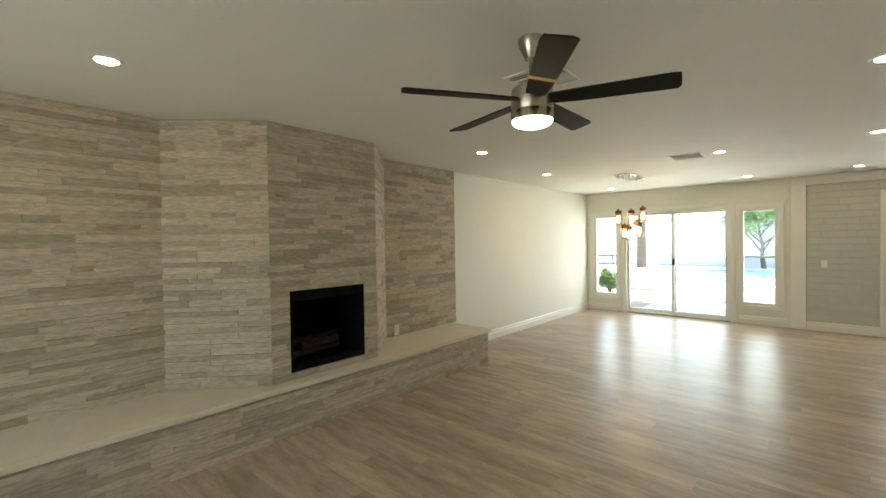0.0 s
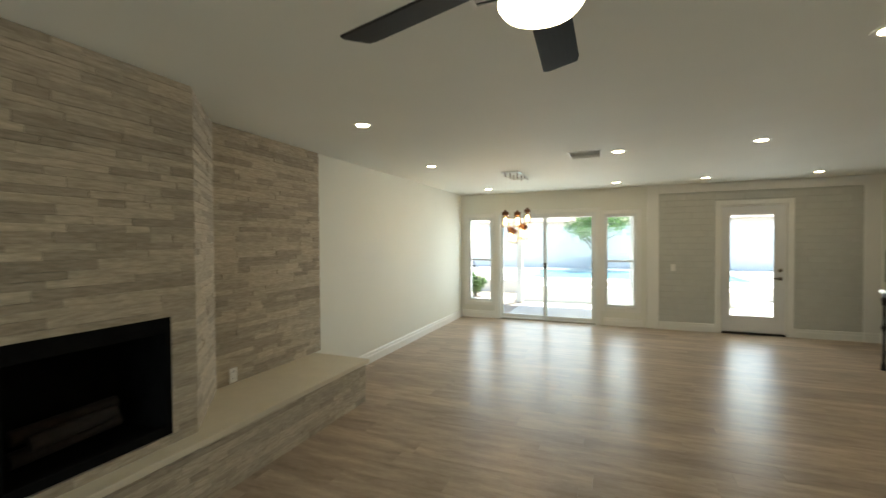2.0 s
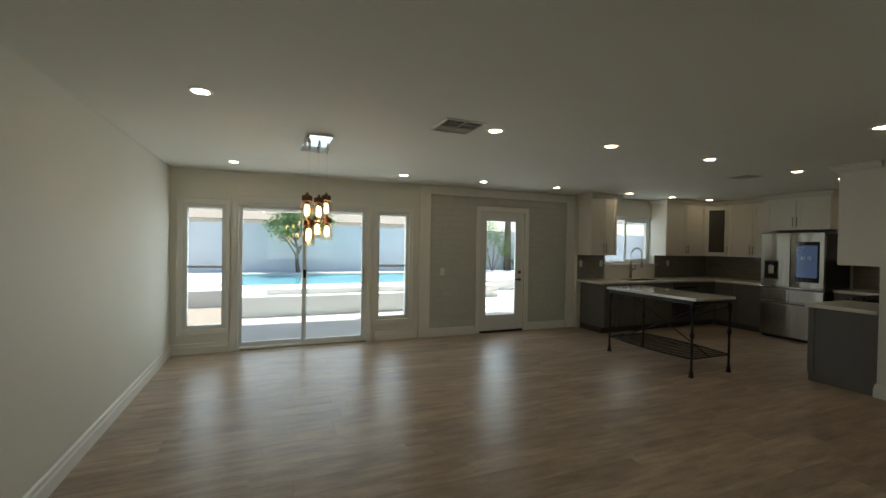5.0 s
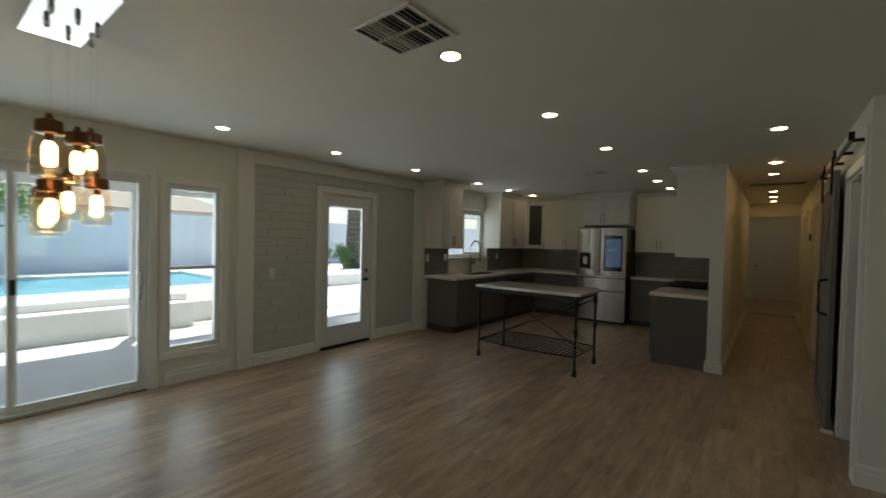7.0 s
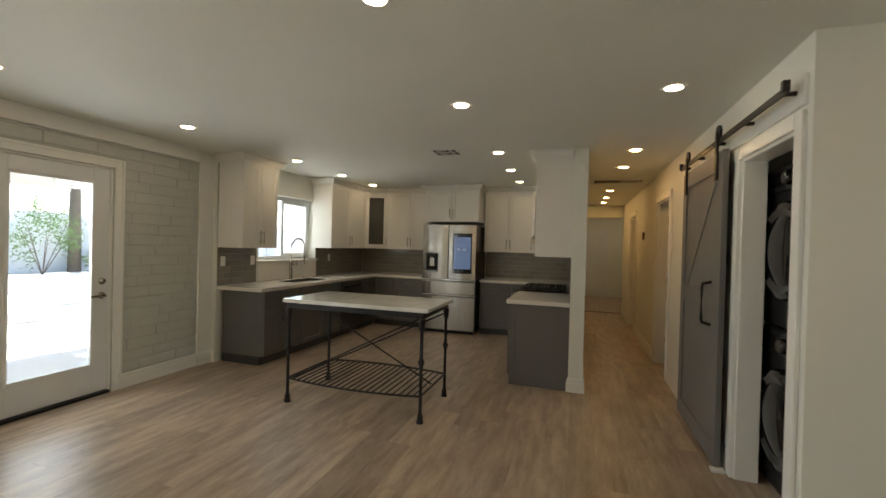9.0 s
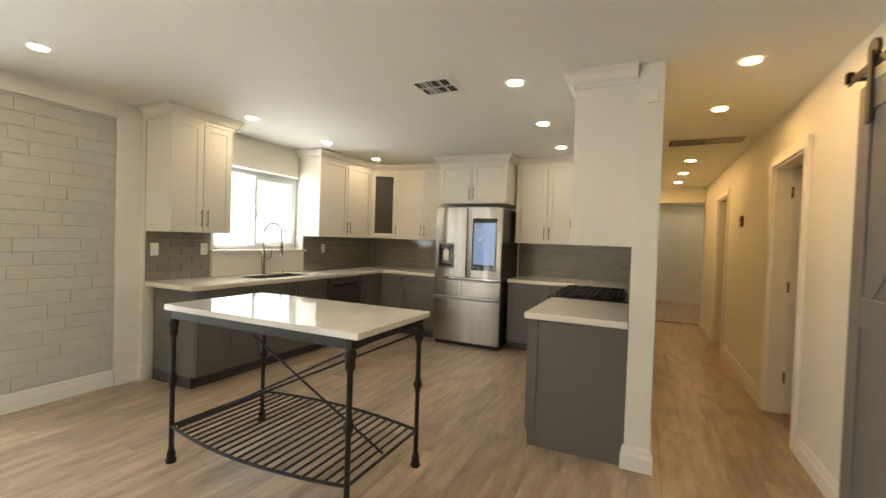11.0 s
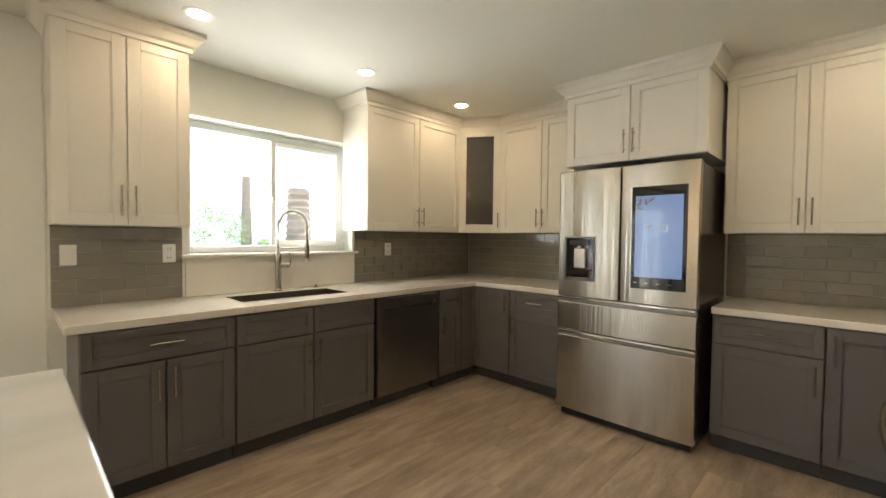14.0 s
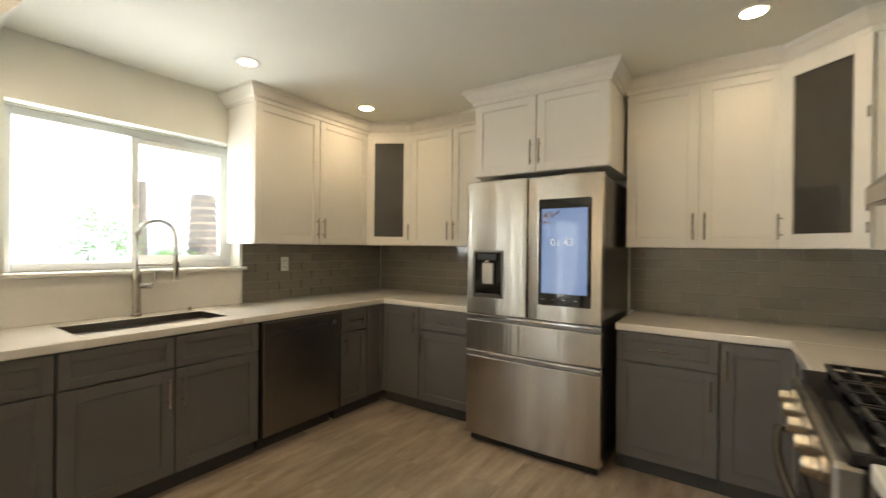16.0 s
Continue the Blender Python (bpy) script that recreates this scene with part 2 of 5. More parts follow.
# ---- mesh tools ----
class Shape:
    """One mesh under construction, in the coordinates of the thing it belongs to."""

    def __init__(self):
        self.bm = bmesh.new()

    def box(self, x0, x1, y0, y1, z0, z1):
        v = [self.bm.verts.new((x, y, z)) for z in (z0, z1) for x, y in ((x0, y0), (x1, y0), (x1, y1), (x0, y1))]
        for f in ((3, 2, 1, 0), (4, 5, 6, 7), (0, 1, 5, 4), (1, 2, 6, 5), (2, 3, 7, 6), (3, 0, 4, 7)):
            self.bm.faces.new([v[i] for i in f])
        return self

    def prism(self, outline, z0, z1):
        """An upright prism over an outline given counter-clockwise."""
        a = [self.bm.verts.new((x, y, z0)) for x, y in outline]
        b = [self.bm.verts.new((x, y, z1)) for x, y in outline]
        k = len(outline)
        self.bm.faces.new(a[::-1])
        self.bm.faces.new(b)
        for i in range(k):
            self.bm.faces.new((a[i], a[(i + 1) % k], b[(i + 1) % k], b[i]))
        return self

    def rod(self, p, q, r, r2=None, seg=12):
        """A round bar from p to q, tapering from r to r2."""
        p, q = Vector(p), Vector(q)
        r2 = r if r2 is None else r2
        turn = (q - p).to_track_quat("Z", "Y").to_matrix()
        rings = []
        for c, rad in ((p, r), (q, r2)):
            rings.append([self.bm.verts.new(c + turn @ Vector((rad * math.cos(a), rad * math.sin(a), 0)))
                          for a in (2 * math.pi * i / seg for i in range(seg))])
        self.bm.faces.new(rings[0][::-1])
        self.bm.faces.new(rings[1])
        for i in range(seg):
            j = (i + 1) % seg
            self.bm.faces.new((rings[0][i], rings[0][j], rings[1][j], rings[1][i]))
        return self

    def lathe(self, profile, cx=0.0, cy=0.0, seg=24, axis="z", cz=0.0):
        """A turned body: profile of (radius, height), round z (or round y, facing -y)."""
        rings = []
        for r, h in profile:
            ring = []
            for i in range(seg):
                a = 2 * math.pi * i / seg
                u, w = max(r, 1e-4) * math.cos(a), max(r, 1e-4) * math.sin(a)
                ring.append(self.bm.verts.new((cx + u, cy + w, cz + h) if axis == "z" else (cx + u, cy - h, cz + w)))
            rings.append(ring)
        for a, b in zip(rings, rings[1:]):
            for i in range(seg):
                j = (i + 1) % seg
                self.bm.faces.new((a[i], a[j], b[j], b[i]))
        self.bm.faces.new(rings[0][::-1])
        self.bm.faces.new(rings[-1])
        return self

    def tube(self, points, r, seg=8):
        """A bent round bar along points."""
        pts = [Vector(p) for p in points]
        rings = []
        for i, p in enumerate(pts):
            way = (pts[min(i + 1, len(pts) - 1)] - pts[max(i - 1, 0)]).normalized()
            turn = way.to_track_quat("Z", "Y").to_matrix()
            rings.append([self.bm.verts.new(p + turn @ Vector((r * math.cos(a), r * math.sin(a), 0)))
                          for a in (2 * math.pi * k / seg for k in range(seg))])
        for a, b in zip(rings, rings[1:]):
            for i in range(seg):
                j = (i + 1) % seg
                self.bm.faces.new((a[i], a[j], b[j], b[i]))
        self.bm.faces.new(rings[0][::-1])
        self.bm.faces.new(rings[-1])
        return self

    def sweep(self, profile, path):
        """A moulding: profile of (out, up) carried along path of (x, y), out to the path's right; ends mitred."""
        pts = [Vector((x, y)) for x, y in path]
        rings = []
        for i, p in enumerate(pts):
            a = (p - pts[i - 1]).normalized() if i else (pts[1] - p).normalized()
            b = (pts[i + 1] - p).normalized() if i + 1 < len(pts) else a
            na, nb = Vector((a.y, -a.x)), Vector((b.y, -b.x))
            m = (na + nb).normalized()
            m = m / max(0.3, m.dot(na))
            rings.append([self.bm.verts.new((p.x + m.x * o, p.y + m.y * o, u)) for o, u in profile])
        k = len(profile)
        for a, b in zip(rings, rings[1:]):
            for i in range(k):
                j = (i + 1) % k
                self.bm.faces.new((a[i], b[i], b[j], a[j]))
        self.bm.faces.new(rings[0])
        self.bm.faces.new(rings[-1][::-1])
        return self

    def done(self, name, mat, parent=None, bevel=0.0, smooth=False, seg=1):
        bmesh.ops.recalc_face_normals(self.bm, faces=self.bm.faces)
        me = bpy.data.meshes.new(name)
        self.bm.to_mesh(me)
        self.bm.free()
        me.materials.append(mat)
        if smooth:
            me.shade_smooth()
            me.set_sharp_from_angle(angle=radians(40))
        ob = new(name, me)
        if parent is not None:
            ob.parent = parent
        if bevel:
            mod = ob.modifiers.new("edges", "BEVEL")
            mod.width, mod.segments, mod.limit_method, mod.angle_limit = bevel, seg, "ANGLE", radians(40)
        return ob


def root(name, m, label, category, group="", kind=""):
    """An empty at a thing's base that carries its parts."""
    ob = new(name)
    ob.empty_display_size = 0.1
    ob.matrix_basis = m
    return tagged(ob, label, category, group, kind)

# ---- the setting ----
CEILING = 2.44
NORTH, KNORTH, EAST, WEST, SOUTH = 11.57, 11.47, 6.92, -3.02, 0.4


def setting(shape, name, mat, label, category, bevel=0.0):
    return tagged(shape.done(name, mat, None, bevel), label, category, kind="structure")


# north wall with its openings: two narrow windows, a sliding door, a garden door, a kitchen window
HOLES = [(-2.88, -2.38, 0.32, 1.98), (-2.26, -0.46, 0.0, 2.03), (-0.32, 0.20, 0.32, 1.98), (1.44, 2.32, 0.0, 2.07), (4.10, 5.36, 1.17, 2.08)]
wall = Shape()
xs = WEST - 0.2
for x0, x1, z0, z1 in HOLES:
    wall.box(xs, x0, NORTH, NORTH + 0.16, -0.12, CEILING)
    wall.box(x0, x1, NORTH, NORTH + 0.16, z1, CEILING)
    wall.box(x0, x1, NORTH, NORTH + 0.16, -0.12, z0 if z0 else -0.004)
    xs = x1
wall.box(xs, EAST + 0.16, NORTH, NORTH + 0.16, -0.12, CEILING)
setting(wall, "wall_north", WALL, "white painted wall with windows and a sliding patio door", "wall")
# the kitchen's stretch stands out a little
furr = Shape()
furr.box(3.42, 4.10, KNORTH, NORTH - 0.002, 0, CEILING).box(5.36, EAST, KNORTH, NORTH - 0.002, 0, CEILING)
furr.box(4.10, 5.36, KNORTH, NORTH - 0.002, 0, 1.165).box(4.10, 5.36, KNORTH, NORTH - 0.002, 2.085, CEILING)
setting(furr, "wall_kitchen_north", WALL, "white kitchen wall round the sink window", "wall")
w = Shape().box(WEST - 0.2, WEST, SOUTH, NORTH - 0.002, -0.1, CEILING)
setting(w, "wall_west", WALL, "plain off-white painted living room wall", "wall")
w = Shape().box(EAST, EAST + 0.16, 7.36, NORTH - 0.002, 0, CEILING)
setting(w, "wall_east", WALL, "kitchen wall behind the refrigerator", "wall")
w = Shape().box(WEST - 0.2, -1.95, SOUTH - 0.16, SOUTH - 0.002, -0.1, CEILING).box(0.55, 1.95, SOUTH - 0.16, SOUTH - 0.002, -0.1, CEILING)
w.box(-1.95, 0.55, SOUTH - 0.16, SOUTH - 0.002, -0.1, 0.75).box(-1.95, 0.55, SOUTH - 0.16, SOUTH - 0.002, 2.15, CEILING)
setting(w, "wall_south", WALL, "plain painted wall behind the living room", "wall")
w = Shape().box(3.95, 9.8, 7.36, 7.50, 0, CEILING)
setting(w, "wall_partition", WALL, "white partition wall between kitchen and hallway", "wall")
# laundry block: its west face, and the hallway's south wall with openings
LAUN = (1.95, 2.66, 2.03)
w = Shape().box(1.83, 1.94, SOUTH, 6.46, 0, CEILING)
w.box(1.94, LAUN[0], 6.34, 6.46, 0, CEILING).box(LAUN[0], LAUN[1], 6.34, 6.46, LAUN[2], CEILING)
w.box(LAUN[1], 4.78, 6.34, 6.46, 0, CEILING).box(4.78, 5.54, 6.34, 6.46, 2.05, CEILING)
w.box(5.54, 7.6, 6.34, 6.46, 0, CEILING).box(7.6, 8.36, 6.34, 6.46, 2.05, CEILING).box(8.36, 9.8, 6.34, 6.46, 0, CEILING)
setting(w, "wall_hall_south", WALL, "cream hallway wall with a laundry opening and doorways", "wall")
w = Shape().box(1.95, 3.0, 5.38, 5.5, 0, CEILING).box(2.9, 3.0, 5.502, 6.338, 0, CEILING)
setting(w, "wall_laundry", WALL, "laundry closet walls", "wall")
w = Shape().box(4.2, 5.9, 4.4, 4.5, 0, CEILING).box(4.2, 4.3, 4.502, 6.338, 0, CEILING).box(5.8, 5.9, 4.502, 6.338, 0, CEILING)
w.box(7.2, 8.9, 4.4, 4.5, 0, CEILING).box(7.2, 7.3, 4.502, 6.338, 0, CEILING).box(8.8, 8.9, 4.502, 6.338, 0, CEILING)
setting(w, "wall_side_rooms", WALL, "walls of the rooms off the hallway", "wall")
# the hallway's end: a header and the room beyond
w = Shape().box(9.8, 9.9, 7.36, 8.4, 0, CEILING).box(9.8, 9.9, 5.4, 6.46, 0, CEILING).box(9.8, 9.9, 6.46, 7.36, 2.16, CEILING)
w.box(9.9, 13.2, 8.4, 8.5, 0, CEILING).box(9.9, 13.2, 5.3, 5.4, 0, CEILING).box(13.2, 13.3, 5.3, 8.5, 0, CEILING)
setting(w, "wall_hall_end", WALL, "walls of the room at the end of the hallway", "wall")
c = Shape().box(WEST - 0.2, EAST + 0.16, SOUTH - 0.16, NORTH + 0.16, CEILING, CEILING + 0.12)
c.box(EAST + 0.16, 13.3, 4.4, 8.5, CEILING, CEILING + 0.12)
setting(c, "ceiling", CEIL, "smooth off-white painted ceiling", "ceiling")
sub = Shape().box(WEST - 0.2, EAST + 0.16, SOUTH - 0.16, NORTH + 0.16, -0.12, -0.012).box(EAST + 0.16, 13.3, 4.4, 8.5, -0.12, -0.012)
floor = setting(sub, "floor", KICK, "light grey-brown oak plank floor", "floor")

BASE = [(0, 0), (0.018, 0), (0.018, 0.085), (0.012, 0.10), (0.012, 0.125), (0.004, 0.14), (0, 0.14)]
for nm, path in (("baseboard", [(WEST + 0.002, 7.1), (WEST + 0.002, NORTH - 0.002), (-2.34, NORTH - 0.002)]),
                 ("baseboard", [(-0.33, NORTH - 0.002), (0.30, NORTH - 0.002)]),
                 ("baseboard", [(0.55, NORTH - 0.032), (1.36, NORTH - 0.032)]),
                 ("baseboard", [(2.40, NORTH - 0.032), (3.22, NORTH - 0.032)]),
                 ("baseboard", [(3.226, NORTH - 0.052), (3.418, NORTH - 0.052), (3.418, KNORTH - 0.003), (3.45, KNORTH - 0.003)]),
                 ("baseboard", [(1.89, 6.462), (1.828, 6.462), (1.828, SOUTH), (WEST, SOUTH)]),
                 ("baseboard", [(3.96, 7.502), (3.948, 7.502), (3.948, 7.358), (9.8, 7.358)]),
                 ("baseboard", [(4.70, 6.462), (2.78, 6.462)]), ("baseboard", [(7.52, 6.462), (5.62, 6.462)]), ("baseboard", [(9.8, 6.462), (8.44, 6.462)]),
                 ("baseboard", [(13.198, 8.39), (13.198, 5.41)])):
    setting(Shape().sweep(BASE, path), nm, TRIM, "white moulded baseboard", "baseboard")


def casing(x0, x1, z0, z1, y, wd=0.09, th=0.022, sill=True, name="trim"):
    """A moulded window or door surround on a wall that faces south."""
    s = Shape()
    s.box(x0 - wd, x0, y - th, y, z0 - (wd if sill else 0), z1 + wd).box(x1, x1 + wd, y - th, y, z0 - (wd if sill else 0), z1 + wd)
    s.box(x0, x1, y - th, y, z1, z1 + wd)
    if sill:
        s.box(x0, x1, y - th, y, z0 - wd, z0)
    o = 0.02
    s.box(x0 - wd - 0.004, x0 - wd + o, y - th - 0.008, y - 0.001, z0 - (wd if sill else 0), z1 + wd + 0.004)
    s.box(x1 + wd - o, x1 + wd + 0.004, y - th - 0.008, y - 0.001, z0 - (wd if sill else 0), z1 + wd + 0.004)
    s.box(x0 - wd + o, x1 + wd - o, y - th - 0.008, y - 0.001, z1 + wd - o, z1 + wd + 0.004)
    return setting(s, name, TRIM, "white moulded surround", "trim", 0.003)


casing(-2.88, -2.38, 0.32, 1.98, NORTH - 0.001, 0.07)
casing(-0.32, 0.20, 0.32, 1.98, NORTH - 0.001, 0.07)
casing(-2.26, -0.46, 0.0, 2.03, NORTH - 0.001, 0.075, sill=False)
casing(1.44, 2.32, 0.0, 2.07, NORTH - 0.031, 0.075, sill=False)
# broad white border round the brick panel, and the panel's bed
b = Shape().box(0.36, 0.545, NORTH - 0.05, NORTH - 0.001, 0, 2.439).box(3.225, 3.419, NORTH - 0.05, NORTH - 0.001, 0, 2.439)
b.box(0.545, 3.225, NORTH - 0.05, NORTH - 0.001, 2.30, 2.439)
setting(b, "trim", TRIM, "white border round the painted brick panel", "trim", 0.004)
b = Shape().box(0.545, 1.44, NORTH - 0.030, NORTH - 0.001, 0, 2.30).box(2.32, 3.225, NORTH - 0.030, NORTH - 0.001, 0, 2.30).box(1.44, 2.32, NORTH - 0.030, NORTH - 0.001, 2.07, 2.30)
brick_wall = setting(b, "wall_brick", BRICKBED, "pale grey-green painted brick panel beside the garden door", "wall")

# ---- windows and glazed doors ----


def sash(s, x0, x1, z0, z1, y0, y1, wd):
    s.box(x0, x0 + wd, y0, y1, z0, z1).box(x1 - wd, x1, y0, y1, z0, z1)
    s.box(x0 + wd, x1 - wd, y0, y1, z0, z0 + wd).box(x0 + wd, x1 - wd, y0, y1, z1 - wd, z1)
    return s


def pane(x0, x1, z0, z1, y, parent, name="pane"):
    ob = Shape().box(x0, x1, y - 0.003, y + 0.003, z0, z1).done(name, GLASS, parent)
    ob.visible_shadow = False
    return ob


def narrow_window(name, x0, x1):
    r = root(name, pose(0, 0, 0), "narrow white single-hung window beside the patio door", "window", kind="structure")
    f = Shape()
    sash(f, x0, x1, 0.32, 1.98, NORTH + 0.01, NORTH + 0.09, 0.05)
    f.box(x0 + 0.05, x1 - 0.05, NORTH + 0.02, NORTH + 0.07, 1.13, 1.165)
    f.done("frame", VINYL, r, 0.004)
    pane(x0 + 0.05, x1 - 0.05, 1.165, 1.93, NORTH + 0.06, r)
    pane(x0 + 0.05, x1 - 0.05, 0.37, 1.13, NORTH + 0.04, r)


narrow_window("window_1", -2.88, -2.38)
narrow_window("window_2", -0.32, 0.20)
r = root("door_1", pose(0, 0, 0), "white-framed sliding glass patio door, closed", "door", kind="structure")
f = sash(Shape(), -2.26, -0.46, 0.0, 2.03, NORTH + 0.005, NORTH + 0.12, 0.035)
f.done("frame", VINYL, r, 0.004)
sash(Shape(), -2.225, -1.33, 0.035, 1.995, NORTH + 0.07, NORTH + 0.11, 0.045).box(-2.18, -1.375, NORTH + 0.07, NORTH + 0.11, 0.08, 0.095).done("fixed_leaf", VINYL, r, 0.004)
sash(Shape(), -1.40, -0.495, 0.035, 1.995, NORTH + 0.02, NORTH + 0.06, 0.045).box(-1.355, -0.54, NORTH + 0.02, NORTH + 0.06, 0.08, 0.095).done("sliding_leaf", VINYL, r, 0.004)
pane(-2.18, -1.375, 0.095, 1.95, NORTH + 0.09, r)
pane(-1.355, -0.54, 0.095, 1.95, NORTH + 0.04, r)
Shape().box(-2.20, -0.47, NORTH - 0.03, NORTH + 0.02, 0.0, 0.018).done("threshold", NICKEL, r, 0.003)
h = Shape().tube([(-0.525, NORTH + 0.02, 0.86), (-0.525, NORTH - 0.025, 0.90), (-0.525, NORTH - 0.03, 1.0), (-0.525, NORTH - 0.025, 1.10), (-0.525, NORTH + 0.02, 1.14)], 0.008)
h.done("handle", NICKEL, r, smooth=True)
Shape().box(-1.385, -1.345, NORTH + 0.005, NORTH + 0.02, 0.98, 1.10).done("lock", BLACK, r, 0.003)

r = root("door_2", pose(0, 0, 0), "white garden door with a full glass pane, closed", "door", kind="structure")
sash(Shape(), 1.44, 2.32, 0.0, 2.07, NORTH - 0.018, NORTH + 0.10, 0.022).done("jamb", TRIM, r, 0.002)
leaf = Shape().box(1.464, 1.56, NORTH - 0.012, NORTH + 0.033, 0.03, 2.045).box(2.16, 2.296, NORTH - 0.012, NORTH + 0.033, 0.03, 2.045)
leaf.box(1.56, 2.16, NORTH - 0.012, NORTH + 0.033, 0.03, 0.28).box(1.56, 2.16, NORTH - 0.012, NORTH + 0.033, 1.92, 2.045)
leaf = leaf.done("leaf", DOORPAINT, r, 0.003)
sash(Shape(), 1.545, 2.175, 0.265, 1.935, NORTH - 0.022, NORTH - 0.0125, 0.03).done("glazing_bead", DOORPAINT, r, 0.003)
pane(1.56, 2.16, 0.28, 1.92, NORTH + 0.01, r)
Shape().box(1.464, 2.296, NORTH - 0.055, NORTH + 0.05, 0.002, 0.028).done("threshold", BLACK, r, 0.003)
k = Shape().lathe([(0.03, 0.0), (0.03, 0.012), (0.016, 0.02), (0.012, 0.03)], 2.235, NORTH - 0.0125, 20, "y", 1.03)
k.done("deadbolt", NICKEL, r, smooth=True)
k = Shape().lathe([(0.032, 0.0), (0.032, 0.01), (0.014, 0.02), (0.012, 0.05)], 2.235, NORTH - 0.0125, 20, "y", 0.90)
k.box(2.12, 2.245, NORTH - 0.068, NORTH - 0.052, 0.89, 0.912)
k.done("lever", NICKEL, r, 0.003, smooth=True)

r = root("window_4", pose(0, 0, 0), "white-framed front window behind the living room", "window", kind="structure")
sash(sash(Shape(), -1.95, -0.70, 0.75, 2.15, SOUTH - 0.10, SOUTH - 0.05, 0.05), -0.70, 0.55, 0.75, 2.15, SOUTH - 0.10, SOUTH - 0.05, 0.05).done("frame", VINYL, r, 0.004)
pane(-1.90, -0.75, 0.80, 2.10, SOUTH - 0.075, r)
pane(-0.65, 0.50, 0.80, 2.10, SOUTH - 0.075, r)
r = root("window_3", pose(0, 0, 0), "white two-pane sliding window over the kitchen sink", "window", kind="structure")
f = sash(Shape(), 4.10, 5.36, 1.17, 2.08, NORTH + 0.03, NORTH + 0.10, 0.05)
sash(f, 4.70, 5.31, 1.22, 2.03, NORTH + 0.02, NORTH + 0.05, 0.04)
f.done("frame", VINYL, r, 0.004)
pane(4.15, 4.72, 1.22, 2.03, NORTH + 0.07, r)
pane(4.74, 5.27, 1.26, 1.99, NORTH + 0.035, r)
Shape().box(4.05, 5.40, KNORTH - 0.045, NORTH + 0.03, 1.145, 1.17).done("sill", QUARTZ, r, 0.005)
Shape().lathe([(0.02, 0), (0.02, 0.01), (0.008, 0.014)], 4.72, NORTH + 0.02, 12, "y", 1.58).done("latch", PLASTIC, r)


def hall_casing(x0, x1, ztop):
    s = Shape()
    s.box(x0 - 0.075, x0, 6.461, 6.483, 0, ztop + 0.075).box(x1, x1 + 0.075, 6.461, 6.483, 0, ztop + 0.075).box(x0, x1, 6.461, 6.483, ztop, ztop + 0.075)
    s.box(x0 - 0.003, x0 + 0.018, 6.33, 6.4605, 0, ztop).box(x1 - 0.018, x1 + 0.003, 6.33, 6.4605, 0, ztop).box(x0 + 0.018, x1 - 0.018, 6.33, 6.4605, ztop - 0.018, ztop + 0.003)
    setting(s, "trim", TRIM, "white doorway surround", "trim", 0.003)


hall_casing(LAUN[0], LAUN[1], LAUN[2])
hall_casing(4.78, 5.54, 2.05)
hall_casing(7.6, 8.36, 2.05)

# ---- outside ----
g = Shape().box(-70, 80, NORTH + 0.16, 130, -0.5, -0.30).box(-70, 80, -60, NORTH + 0.16, -0.5, -0.30)
setting(g, "ground", GRAVEL, "tan desert gravel yard", "ground")
p = Shape().box(-2.35, 20, NORTH + 0.16, 14.8, -0.30, -0.10)
setting(p, "pavement", CONCRETE, "pale concrete covered patio slab", "patio")
p = Shape().box(-11.8, -2.6, 16.6, 17.8, -0.3, 0.28).box(-2.6, 2.6, 15.06, 17.8, -0.3, 0.28).box(-11.8, 4.6, 22.0, 23.2, -0.3, 0.28).box(-11.8, -3.1, 17.8, 22.0, -0.3, 0.28).box(3.6, 4.6, 17.8, 22.0, -0.3, 0.28)
p.box(2.6, 4.6, 16.4, 17.8, -0.3, 0.28)
setting(p, "pool_deck", DECK, "sunlit cream pool deck", "deck")
p = Shape().box(1.2, 4.6, 14.8, 16.4, -0.3, -0.08).box(4.6, 20, 14.8, 18.0, -0.3, -0.08).box(4.6, 20, 18.0, 23.2, -0.3, 0.28)
setting(p, "pavement", DECK, "sunlit cream paving beyond the garden door", "paving")
p = Shape().box(-3.1, 3.6, 17.8, 22.0, -0.3, 0.20)
setting(p, "water", WATER, "turquoise swimming pool water", "water")
g = Shape().box(-11.8, -2.35, NORTH + 0.16, 16.6, -0.3, -0.11)
setting(g, "ground", GRAVEL, "tan gravel planting bed beside the patio", "ground")
lw = Shape().box(-2.6, 1.2, 14.8, 15.06, -0.28, 0.33).box(-1.9, 1.2, 15.06, 15.4, 0.2, 0.46)
setting(lw, "wall_planter", STUCCO, "low white stucco wall along the patio", "wall", 0.02)
yw = Shape().box(-30, 40, 23.2, 23.4, -0.3, 2.15)
setting(yw, "wall_yard", YARDWALL, "tall pale grey-blue yard wall behind the pool", "wall")
yw = Shape().box(-12, -11.8, 11, 23.2, -0.3, 2.15).box(18, 18.2, 11, 23.2, -0.3, 2.15)
setting(yw, "wall_yard_side", YARDWALL, "pale grey side walls of the yard", "wall")
